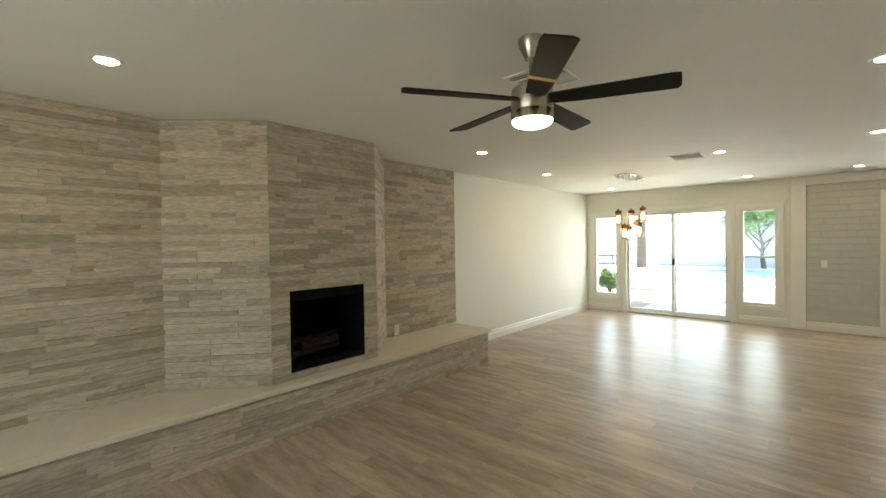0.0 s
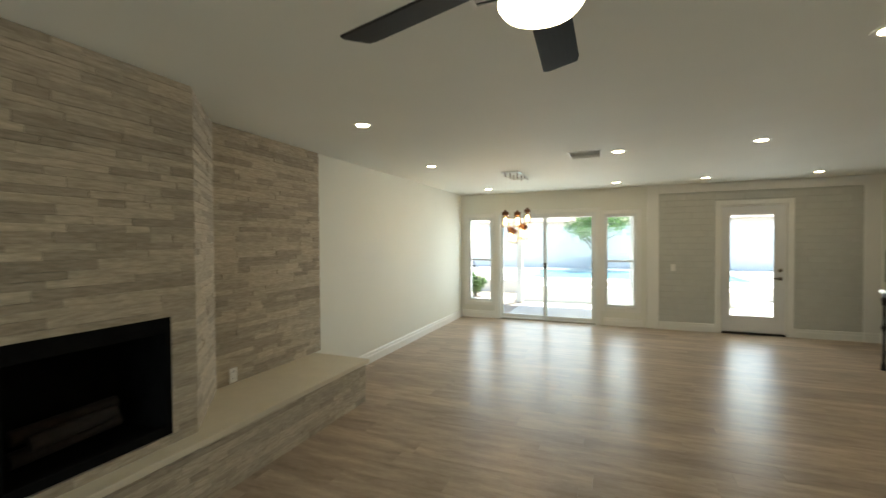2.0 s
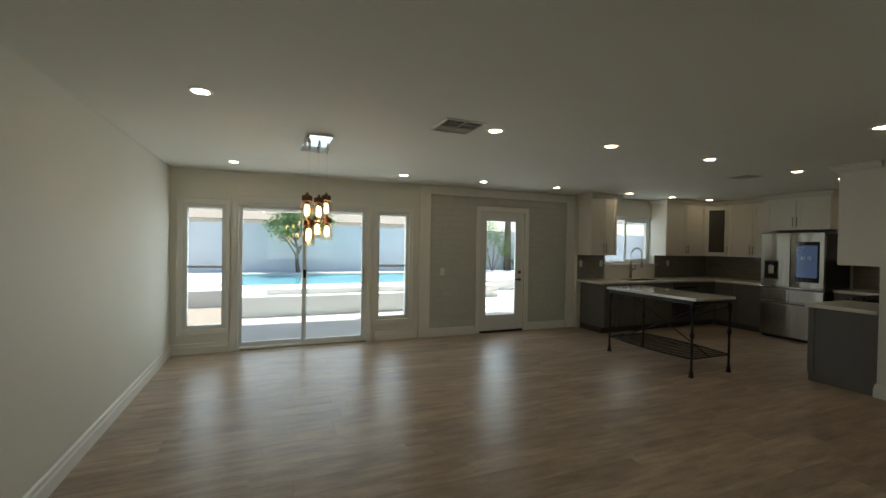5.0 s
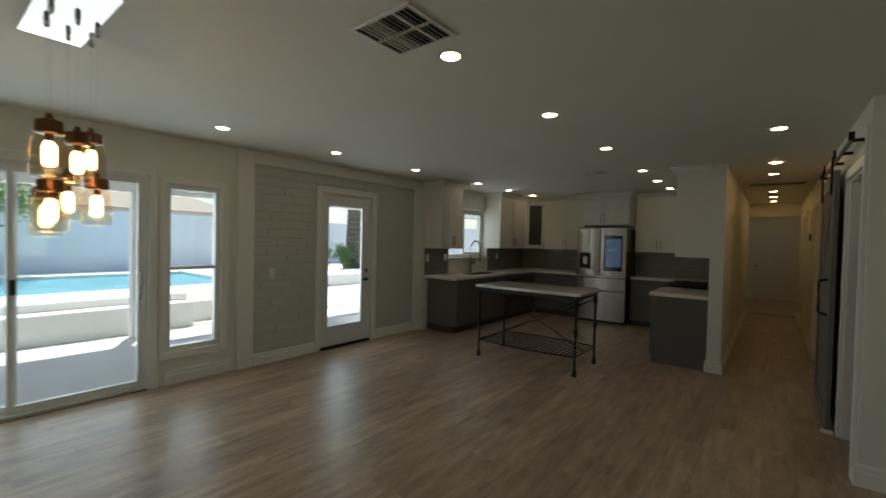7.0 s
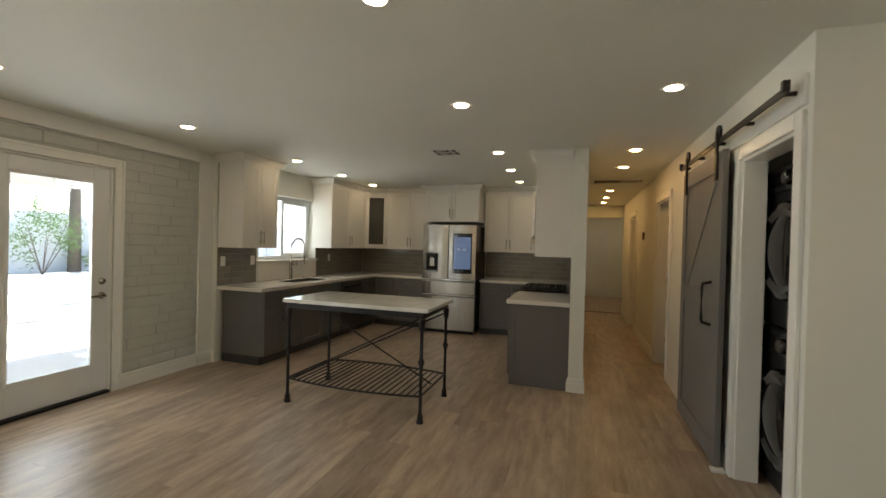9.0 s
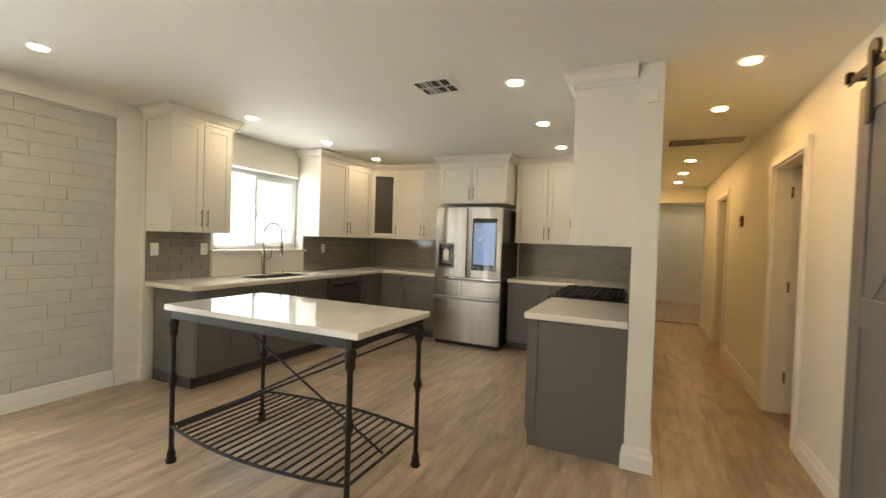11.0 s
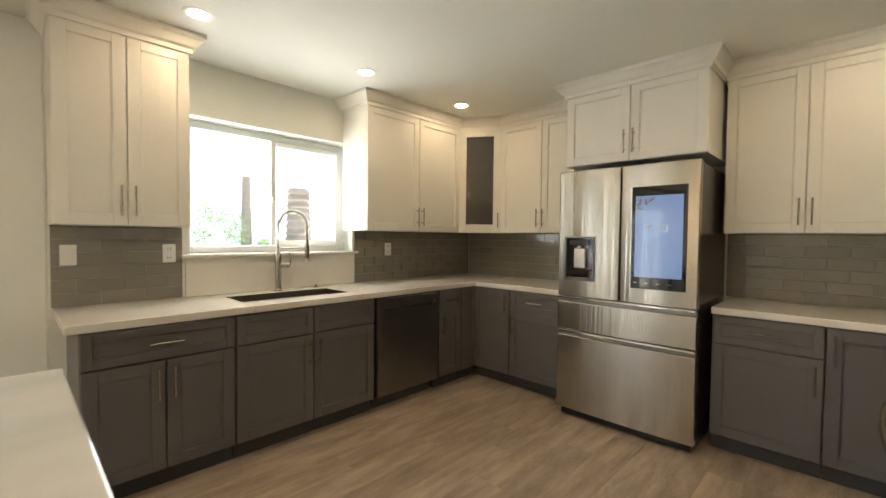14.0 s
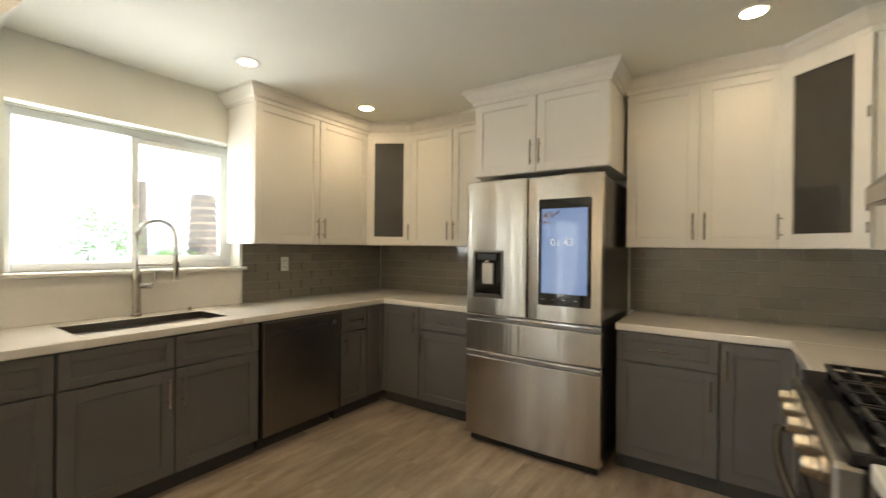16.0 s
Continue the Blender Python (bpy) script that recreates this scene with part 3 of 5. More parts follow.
# patio cover on posts
pc = Shape().box(-3.4, 3.7, NORTH + 0.16, 14.75, 2.30, 2.42).box(-3.4, 3.7, 14.45, 14.62, 2.10, 2.30)
for i in range(6):
    pc.box(-3.0 + i * 1.3, -2.9 + i * 1.3, NORTH + 0.16, 14.45, 2.16, 2.30)
setting(pc, "roof_patio", STUCCO, "white patio cover with beams", "roof")
lat = Shape().box(3.72, 10.2, 14.45, 14.60, 2.14, 2.30).box(3.72, 10.2, NORTH + 0.162, NORTH + 0.24, 2.14, 2.30)
for i in range(7):
    lat.box(3.75 + i * 1.05, 3.82 + i * 1.05, NORTH + 0.24, 14.45, 2.16, 2.30)
for i in range(19):
    lat.box(3.72, 10.2, NORTH + 0.18 + i * 0.155, NORTH + 0.285 + i * 0.155, 2.302, 2.34)
setting(lat, "roof_lattice", STUCCO, "white slatted patio cover outside the kitchen", "roof")
for px in (-2.45, 0.27):
    setting(Shape().box(px - 0.07, px + 0.07, 14.46, 14.60, -0.10, 2.10), "post", STUCCO, "square white patio post", "post", 0.006)

# ---- kitchen ----
TOP = 0.89


def shaker(x0, x1, z0, z1, mat, parent, name, rail=0.06, glass=False):
    """A framed front with a recessed panel, its face at y = -0.02."""
    s = Shape()
    sash(s, x0, x1, z0, z1, -0.02, 0.0, rail)
    if not glass:
        s.box(x0 + rail, x1 - rail, -0.011, 0.0, z0 + rail, z1 - rail)
        a, b = rail, rail + 0.006
        for e in ((x0 + a, x0 + b, z0 + a, z1 - a), (x1 - b, x1 - a, z0 + a, z1 - a)):
            s.box(e[0], e[1], -0.0145, -0.011, e[2], e[3])
        s.box(x0 + b, x1 - b, -0.0145, -0.011, z0 + a, z0 + b).box(x0 + b, x1 - b, -0.0145, -0.011, z1 - b, z1 - a)
    ob = s.done(name, mat, parent, 0.0018)
    if glass:
        p = Shape().box(x0 + rail, x1 - rail, -0.010, -0.006, z0 + rail, z1 - rail).done("pane", SMOKE, ob)
        p.visible_shadow = False
    return ob


def bar_handle(parent, x, z, length, upright=True):
    s = Shape()
    d = length / 2
    if upright:
        s.rod((x, -0.05, z - d), (x, -0.05, z + d), 0.0055)
        for q in (z - d * 0.65, z + d * 0.65):
            s.rod((x, -0.02, q), (x, -0.05, q), 0.0045, seg=8)
    else:
        s.rod((x - d, -0.05, z), (x + d, -0.05, z), 0.0055)
        for q in (x - d * 0.65, x + d * 0.65):
            s.rod((q, -0.02, z), (q, -0.05, z), 0.0045, seg=8)
    return s.done("handle", NICKEL, parent, smooth=True)


def base_unit(m, width, fronts, label, depth=0.58):
    """A grey base cabinet: fronts of (kind, x0, x1, handle place)."""
    r = root("base_cabinet", m, label, "cabinet", "kitchen base cabinets")
    Shape().box(0, width, 0.0005, depth, 0.10, TOP - 0.045).done("body", GREYCAB, r, 0.001)
    Shape().box(0, width, 0.045, depth, 0.0, 0.0995).done("toe_kick", KICK, r)
    for kind, x0, x1, side in fronts:
        g = 0.004
        if kind == "drawer":
            d = shaker(x0 + g, x1 - g, 0.675, TOP - 0.05, GREYCAB, r, "drawer", 0.042)
            if side:
                bar_handle(d, (x0 + x1) / 2, 0.758, 0.15, False)
        else:
            top = TOP - 0.05 if kind == "tall" else 0.665
            d = shaker(x0 + g, x1 - g, 0.105, top, GREYCAB, r, "door", min(0.06, (x1 - x0) * 0.24))
            if side:
                bar_handle(d, x1 - 0.035 if side == "r" else x0 + 0.035, top - 0.115, 0.16)
    return r


def wall_unit(m, width, fronts, label, z0=1.345, z1=2.345, depth=0.33, handle_len=0.16):
    r = root("wall_cabinet", m, label, "cabinet", "kitchen wall cabinets")
    Shape().box(0, width, 0.0005, depth, z0, z1).done("body", WHITECAB, r, 0.001)
    for x0, x1, side in fronts:
        d = shaker(x0 + 0.003, x1 - 0.003, z0 + 0.003, z1 - 0.003, WHITECAB, r, "door", 0.058)
        if side:
            bar_handle(d, x1 - 0.03 if side == "r" else x0 + 0.03, z0 + 0.05 + handle_len / 2, handle_len)
    return r


FY, FX, PY = 10.85, 6.305, 8.10   # faces of the base units by the window, beside the refrigerator, and along the partition
at_n = lambda x: pose(x, FY, 0)
at_e = lambda y: pose(FX, y, 0, 0, 0, -90)
base_unit(at_n(3.49), 0.67, [("drawer", 0, 0.67, "c"), ("door", 0, 0.335, "r"), ("door", 0.335, 0.67, "l")], "grey shaker base cabinet with a drawer and two doors")
base_unit(at_n(4.165), 0.965, [("drawer", 0, 0.48, ""), ("drawer", 0.48, 0.965, ""), ("door", 0, 0.48, "r"), ("door", 0.48, 0.965, "l")], "grey shaker sink cabinet with two doors")
base_unit(at_n(5.80), 0.28, [("drawer", 0, 0.28, "c"), ("door", 0, 0.28, "l")], "narrow grey shaker base cabinet beside the dishwasher")
base_unit(at_n(6.083), 0.222, [("tall", 0, 0.222, "")], "grey corner filler cabinet", 0.3)
base_unit(at_e(10.855), 0.40, [("tall", 0.0, 0.40, "r")], "grey shaker corner base cabinet with one tall door", 0.6)
base_unit(at_e(10.452), 0.53, [("drawer", 0, 0.53, "c"), ("door", 0, 0.53, "l")], "grey shaker base cabinet beside the refrigerator", 0.6)
base_unit(at_e(8.95), 0.52, [("drawer", 0, 0.52, "c"), ("door", 0, 0.52, "r")], "grey shaker base cabinet with drawer and door", 0.6)
base_unit(at_e(8.427), 0.32, [("tall", 0, 0.32, "l")], "grey shaker base cabinet with one tall door", 0.6)
# along the partition, faces to the north
at_p = lambda x: pose(x, PY, 0, 0, 0, 180)
base_unit(at_p(4.835), 0.865, [("drawer", 0, 0.865, "c"), ("door", 0, 0.43, "r"), ("door", 0.43, 0.865, "l")], "grey base cabinet at the peninsula's end")
base_unit(at_p(6.295), 0.67, [("drawer", 0, 0.67, "c"), ("door", 0, 0.67, "l")], "grey base cabinet beside the range")
e = Shape().box(3.955, 3.968, 7.501, 8.095, 0.0, TOP - 0.045).box(3.948, 3.9548, 8.045, 8.10, 0.09, TOP - 0.045)
tagged(e.done("end_panel", GREYCAB, None, 0.001), "flat grey end panel of the peninsula", "panel")

# counters: L round the window and refrigerator, the corner piece and the peninsula
SX0, SX1, SY0, SY1 = 4.27, 5.02, 10.98, 11.33
c = Shape()
c.box(3.44, SX0, 10.83, KNORTH - 0.001, TOP - 0.042, TOP).box(SX1, EAST - 0.001, 10.83, KNORTH - 0.001, TOP - 0.042, TOP)
c.box(SX0, SX1, 10.83, SY0, TOP - 0.042, TOP).box(SX0, SX1, SY1, KNORTH - 0.001, TOP - 0.042, TOP)
c.box(6.28, EAST - 0.001, 9.925, 10.83, TOP - 0.042, TOP)
tagged(c.done("countertop", QUARTZ, None, 0.004), "white quartz countertop with an undermount sink cutout", "countertop")
c = Shape().box(6.28, EAST - 0.001, 7.502, 8.955, TOP - 0.042, TOP).box(5.625, 6.28, 7.502, 8.135, TOP - 0.042, TOP)
tagged(c.done("countertop", QUARTZ, None, 0.004), "white quartz countertop in the corner by the range", "countertop")
c = Shape().box(3.92, 4.84, 7.502, 8.135, TOP - 0.042, TOP)
tagged(c.done("countertop", QUARTZ, None, 0.004), "white quartz peninsula countertop", "countertop")
# sill-height upstand behind the sink, of the counter's stone
c = Shape().box(4.075, 5.375, KNORTH - 0.018, KNORTH - 0.001, TOP + 0.001, 1.144)
tagged(c.done("upstand", QUARTZ, None, 0.003), "white quartz upstand below the window", "upstand")

# sink and faucet
r = root("sink", pose(0, 0, 0), "undermount stainless steel sink", "sink")
s = Shape().box(SX0 - 0.01, SX1 + 0.01, SY0 - 0.01, SY1 + 0.01, TOP - 0.25, TOP - 0.245)
s.box(SX0 - 0.012, SX0, SY0, SY1, TOP - 0.245, TOP - 0.043).box(SX1, SX1 + 0.012, SY0, SY1, TOP - 0.245, TOP - 0.043)
s.box(SX0 - 0.012, SX1 + 0.012, SY0 - 0.012, SY0, TOP - 0.245, TOP - 0.043).box(SX0 - 0.012, SX1 + 0.012, SY1, SY1 + 0.012, TOP - 0.245, TOP - 0.043)
for a0, a1, b0, b1 in ((SX0 + 0.0005, SX0 + 0.008, SY0 + 0.008, SY1 - 0.008), (SX1 - 0.008, SX1 - 0.0005, SY0 + 0.008, SY1 - 0.008), (SX0 + 0.0005, SX1 - 0.0005, SY0 + 0.0005, SY0 + 0.008), (SX0 + 0.0005, SX1 - 0.0005, SY1 - 0.008, SY1 - 0.0005)):
    s.box(a0, a1, b0, b1, TOP - 0.2445, TOP - 0.004)
s.done("bowl", SINKSTEEL, r)
Shape().lathe([(0.045, 0), (0.045, 0.004), (0.02, 0.002)], 4.64, 11.16, 20, cz=TOP - 0.2449).done("drain", CHROME, r)
r = root("faucet", pose(4.66, 11.385, TOP), "brushed nickel spring-neck kitchen faucet", "faucet")
Shape().lathe([(0.03, 0), (0.03, 0.01), (0.023, 0.018), (0.022, 0.20), (0.024, 0.21), (0.024, 0.27), (0.019, 0.28), (0.014, 0.30)], 0, 0, 24).done("body", NICKEL, r, smooth=True)
arc = [(0, 0, 0.28), (0, 0, 0.50)] + [(0.09 - 0.09 * math.cos(a), -0.02 - 0.07 * (a / math.pi), 0.50 + 0.09 * math.sin(a)) for a in (math.pi * i / 14 for i in range(1, 15))] + [(0.182, -0.09, 0.37)]
Shape().tube(arc, 0.008, 10).done("hose", NICKEL, r, smooth=True)
pts = [Vector(p) for p in arc[1:]]
dense = []
for a, b in zip(pts, pts[1:]):
    k = max(1, int((b - a).length / 0.003))
    dense += [a.lerp(b, i / k) for i in range(k)]
coil = []
for i, p in enumerate(dense):
    way = (dense[min(i + 1, len(dense) - 1)] - dense[max(0, i - 1)]).normalized()
    turn = way.to_track_quat("Z", "Y").to_matrix()
    ang = i * 1.2
    coil.append(p + turn @ Vector((0.015 * math.cos(ang), 0.015 * math.sin(ang), 0)))
Shape().tube(coil, 0.0036, 5).done("spring", NICKEL, r, smooth=True)
Shape().rod((0.182, -0.09, 0.375), (0.182, -0.09, 0.335), 0.012).rod((0.182, -0.09, 0.335), (0.182, -0.09, 0.24), 0.019, 0.016, 16).rod((0.182, -0.09, 0.24), (0.182, -0.09, 0.215), 0.017, 0.024, 16).done("spray_head", NICKEL, r, smooth=True)
Shape().rod((0, 0, 0.315), (0.165, -0.08, 0.315), 0.0055).lathe([(0.021, 0), (0.021, 0.012)], 0.182, -0.09, 16, cz=0.309).done("holder_arm", NICKEL, r, smooth=True)
Shape().rod((0.012, -0.008, 0.185), (0.075, -0.035, 0.185), 0.016).rod((0.075, -0.035, 0.185), (0.088, -0.041, 0.28), 0.007, 0.005).done("lever", NICKEL, r, smooth=True)
d = Shape().lathe([(0.017, 0), (0.017, 0.006), (0.01, 0.009), (0.01, 0.022)], 4.97, 11.39, 16, cz=TOP)
tagged(d.done("air_gap_cap", NICKEL, None, smooth=True), "small nickel cap on the counter behind the sink", "fitting")

# dishwasher
r = root("dishwasher", pose(5.145, FY, 0), "black stainless dishwasher under the counter", "dishwasher")
Shape().box(0.004, 0.636, 0.0, 0.57, 0.10, TOP - 0.046).done("body", BLACK, r)
Shape().box(0.008, 0.632, -0.03, -0.001, 0.105, TOP - 0.052).done("door", DARKSTEEL, r, 0.004)
# flat strip on the door; the pocket's shade is its dark colour
Shape().box(0.06, 0.56, -0.033, -0.0305, 0.735, 0.765).done("pocket_handle", SLOTSHADE, r, 0.001)
Shape().lathe([(0.016, 0), (0.016, 0.012)], 0.575, -0.0305, 16, "y", 0.775).done("clip", CHROME, r, smooth=True)
Shape().box(0.02, 0.62, 0.06, 0.07, 0.0, 0.0995).done("toe_kick", KICK, r)

# wall cabinets
UN, UE, UP = 11.125, 6.575, 7.845
wall_unit(pose(3.425, UN, 0), 0.59, [(0, 0.295, "r"), (0.295, 0.59, "l")], "white shaker wall cabinet beside the window")
wall_unit(pose(5.255, UN, 0), 1.095, [(0, 0.56, "r"), (0.56, 1.095, "l")], "white shaker wall cabinet with two doors")
wall_unit(pose(UE, 10.765, 0, 0, 0, -90), 0.86, [(0, 0.44, "r"), (0.44, 0.86, "l")], "white shaker wall cabinet beside the refrigerator")
wall_unit(pose(6.22, 9.90, 0, 0, 0, -90), 0.92, [(0, 0.46, "r"), (0.46, 0.92, "l")], "white shaker cabinet above the refrigerator", 1.83, 2.345, 0.63, 0.16)
wall_unit(pose(UE, 8.955, 0, 0, 0, -90), 0.82, [(0, 0.41, "r"), (0.41, 0.82, "l")], "white shaker wall cabinet with two doors")
wall_unit(pose(4.82, UP, 0, 0, 0, 180), 0.85, [(0, 0.425, "r"), (0.425, 0.85, "l")], "white shaker wall cabinet at the peninsula's end", depth=0.3445)


def corner_unit(cx, cy, sx, sy, leg, short, label, leg2=0.70):
    """A five-sided corner cabinet with a glass door across its front; its corner at (cx, cy), legs along sx and sy."""
    r = root("corner_cabinet", pose(0, 0, 0), label, "cabinet", "kitchen wall cabinets")
    z0, z1 = 1.345, 2.345
    p = [(cx, cy), (cx + sx * leg, cy), (cx + sx * leg, cy + sy * short), (cx + sx * short, cy + sy * leg2), (cx, cy + sy * leg2)]
    if sx * sy < 0:
        p = p[::-1]
    s = Shape().prism(p, z0, z0 + 0.018).prism(p, z1 - 0.018, z1)
    q = [(cx + (x - cx) * 0.96, cy + (y - cy) * 0.96) for x, y in p]
    for z in (1.66, 1.99):
        s.prism(q, z, z + 0.015)
    for a, b in ((0, 1), (1, 2), (3, 4), (4, 0)) if sx * sy > 0 else ((0, 1), (1, 2), (3, 4), (4, 0)):
        (ax, ay), (bx, by) = p[a], p[b]
        if {a, b} == ({2, 3} if sx * sy > 0 else {1, 2}):
            continue
        mx, my = cx + sx * leg * 0.4, cy + sy * leg * 0.4
        d = Vector((bx - ax, by - ay)).normalized()
        n = Vector((-d.y, d.x))
        if n.dot(Vector((mx - ax, my - ay))) < 0:
            n = -n
        quad = [(ax, ay), (bx, by), (bx + n.x * 0.015, by + n.y * 0.015), (ax + n.x * 0.015, ay + n.y * 0.015)]
        area = sum(quad[i][0] * quad[(i + 1) % 4][1] - quad[(i + 1) % 4][0] * quad[i][1] for i in range(4))
        s.prism(quad if area > 0 else quad[::-1], z0 + 0.018, z1 - 0.018)
    s.done("body", WHITECAB, r)
    a, b = Vector((cx + sx * leg, cy + sy * short)), Vector((cx + sx * short, cy + sy * leg2))
    if sx * sy < 0:
        a, b = b, a
    d = b - a
    if sy > 0:
        a, b = b, a
        d = b - a
    ang = math.degrees(math.atan2(d.y, d.x))
    hold = new("door")
    hold.parent = r
    hold.matrix_basis = pose(a.x, a.y, 0, 0, 0, ang)
    L = d.length
    lf = shaker(0.004, L - 0.004, z0 + 0.003, z1 - 0.003, WHITECAB, hold, "leaf", 0.075, glass=True)
    bar_handle(hold, L - 0.03, z0 + 0.12, 0.14)
    return r


corner_unit(EAST - 0.001, KNORTH - 0.001, -1, -1, 0.565, 0.342, "white corner wall cabinet with a smoked glass door")
# second corner, between the range wall and the refrigerator wall
r = root("corner_cabinet", pose(0, 0, 0), "white corner wall cabinet with a smoked glass door", "cabinet", "kitchen wall cabinets")
Z0, Z1 = 1.345, 2.345
cx, cy, leg, short = EAST - 0.001, 7.502, 0.63, 0.342
poly = [(cx, cy), (cx, cy + leg + 0.03), (cx - short, cy + leg + 0.03), (cx - leg, cy + short), (cx - leg, cy)]
s = Shape().prism(poly, Z0, Z0 + 0.018).prism(poly, Z1 - 0.018, Z1)
for z in (1.66, 1.99):
    s.prism([(cx - 0.02, cy + 0.02), (cx - 0.02, cy + leg), (cx - short, cy + leg), (cx - leg + 0.02, cy + short), (cx - leg + 0.02, cy + 0.02)], z, z + 0.015)
s.box(cx - leg, cx - leg + 0.015, cy, cy + short, Z0 + 0.018, Z1 - 0.018).box(cx - short, cx, cy + leg + 0.015, cy + leg + 0.03, Z0 + 0.018, Z1 - 0.018)
s.box(cx - leg, cx, cy, cy + 0.012, Z0 + 0.018, Z1 - 0.018).box(cx - 0.012, cx, cy + 0.012, cy + leg, Z0 + 0.018, Z1 - 0.018)
s.done("body", WHITECAB, r)
a, b = Vector((cx - short, cy + leg + 0.03)), Vector((cx - leg, cy + short))
hold = new("door")
hold.parent = r
hold.matrix_basis = pose(a.x, a.y, 0, 0, 0, math.degrees(math.atan2(b.y - a.y, b.x - a.x)))
L = (b - a).length
shaker(0.004, L - 0.004, Z0 + 0.003, Z1 - 0.003, WHITECAB, hold, "leaf", 0.075, glass=True)
bar_handle(hold, 0.03, Z0 + 0.12, 0.14)
for q in (1.42, 1.52, 1.95):
    Shape().rod((L - 0.012, -0.026, q), (L - 0.012, -0.026, q + 0.05), 0.006).done("hinge", NICKEL, r).matrix_basis = hold.matrix_basis

# crown moulding along the wall cabinets
CROWN = [(0.0, 2.335), (0.012, 2.335), (0.014, 2.36), (0.03, 2.37), (0.055, 2.405), (0.07, 2.415), (0.07, 2.4385), (0.0, 2.4385)]
for path in ([(3.425, KNORTH - 0.002), (3.425, UN - 0.02), (4.015, UN - 0.02), (4.015, KNORTH - 0.002)],
             [(5.255, KNORTH - 0.002), (5.255, UN - 0.02), (6.352, UN - 0.02), (UE - 0.02, 10.765), (UE - 0.02, 9.905)],
             [(EAST - 0.003, 9.903), (6.20, 9.903), (6.20, 8.978), (UE, 8.978)],
             [(UE - 0.02, 8.957), (UE - 0.02, 8.13), (6.292, 7.825 + 0.04), (6.292, 7.51)],
             [(4.82, 7.51), (4.82, UP + 0.02), (3.97, UP + 0.02), (3.97, 7.502)]):
    setting(Shape().sweep(CROWN, path), "trim", WHITECAB, "white stepped crown moulding", "trim")

# refrigerator
r = root("refrigerator", pose(6.10, 9.895, 0, 0, 0, -90), "brushed steel four-door refrigerator with a screen", "refrigerator")
FW = 0.91
Shape().box(0.006, FW - 0.006, 0.062, 0.74, 0.03, 1.765).done("body", GRAPHITE, r, 0.004)
Shape().box(0.03, FW - 0.03, 0.03, 0.06, 0.012, 0.05).done("base", BLACK, r)
for fx in (0.06, FW - 0.12):
    for fy in (0.07, 0.6):
        Shape().box(fx, fx + 0.06, fy, fy + 0.06, 0.0, 0.03).done("foot", BLACK, r)


def fridge_front(x0, x1, z0, z1, name, holes=()):
    """A gently bowed steel front."""
    s = Shape()
    n = 10
    front = [(x0 + (x1 - x0) * i / n, -0.012 * (1 - (2 * i / n - 1) ** 2)) for i in range(n + 1)]
    s.prism(front + [(x1, 0.055), (x0, 0.055)], z0, z1)
    return s.done(name, STEEL, r, 0.006, smooth=True, seg=2)


fridge_front(0.003, 0.443, 0.885, 1.78, "door_left")
fridge_front(0.449, FW - 0.003, 0.885, 1.78, "door_right")
fridge_front(0.003, FW - 0.003, 0.64, 0.845, "drawer_middle")
fridge_front(0.003, FW - 0.003, 0.06, 0.60, "drawer_freezer")
Shape().box(0.01, FW - 0.01, 0.012, 0.05, 0.845, 0.885).box(0.01, FW - 0.01, 0.012, 0.05, 0.60, 0.64).done("grip_recess", DARKSTEEL, r)
for zz in (0.852, 0.607):
    Shape().box(0.008, FW - 0.008, -0.014, 0.004, zz + 0.014, zz + 0.03).done("grip", CHROME, r, 0.004)
# dispenser
d = sash(Shape(), 0.06, 0.285, 1.0, 1.315, -0.018, -0.008, 0.012)
d.done("dispenser_frame", DARKSTEEL, r, 0.003)
Shape().box(0.072, 0.273, -0.0145, -0.0125, 1.012, 1.303).done("dispenser_recess", BLACKGLASS, r)
Shape().box(0.10, 0.245, -0.034, -0.015, 1.25, 1.295).done("dispenser_head", GRAPHITE, r, 0.004)
Shape().box(0.135, 0.225, -0.034, -0.015, 1.09, 1.235).rod((0.18, -0.03, 1.25), (0.18, -0.03, 1.23), 0.02).done("dispenser_lever", NICKEL, r, 0.006)
Shape().box(0.085, 0.26, -0.03, -0.015, 1.014, 1.026).done("dispenser_tray", DARKSTEEL, r, 0.003)
# screen
Shape().box(0.525, 0.845, -0.018, -0.006, 0.985, 1.635).done("screen_glass", BLACKGLASS, r, 0.003)
Shape().box(0.548, 0.825, -0.0195, -0.0182, 1.06, 1.575).done("screen", SCREEN, r)
for ix in (0.545, 0.61, 0.68, 0.75):
    Shape().box(ix, ix + 0.02, -0.0195, -0.0182, 1.02, 1.024).done("screen_icon", NICKEL, r)


def lettering(text, size, m, mat, parent, name="lettering"):
    cu = bpy.data.curves.new(name, "FONT")
    cu.body, cu.size, cu.extrude, cu.align_x = text, size, 0.0004, "CENTER"
    cu.materials.append(mat)
    ob = new(name, cu)
    ob.parent = parent
    ob.matrix_basis = m
    return ob


lettering("01 43", 0.062, pose(0.675, -0.0201, 1.35, 90, 0, 0), SCREENINK, r, "clock_figures")
lv = Shape()
rng = random.Random(4)
for i in range(26):
    u, v = 0.555 + rng.random() * 0.10, 1.57 - rng.random() * 0.10
    if u - 0.555 + 1.57 - v > 0.13:
        continue
    w_, h_ = 0.008 + rng.random() * 0.012, 0.006 + rng.random() * 0.01
    lv.box(u, u + w_, -0.0203, -0.0198, v - h_, v)
lv.done("screen_picture", LEAFINK, r)
for ix in (0.70, 0.09):
    Shape().box(ix, ix + 0.12, 0.0, 0.2, 1.766, 1.785).done("hinge_cover", GRAPHITE, r, 0.004)

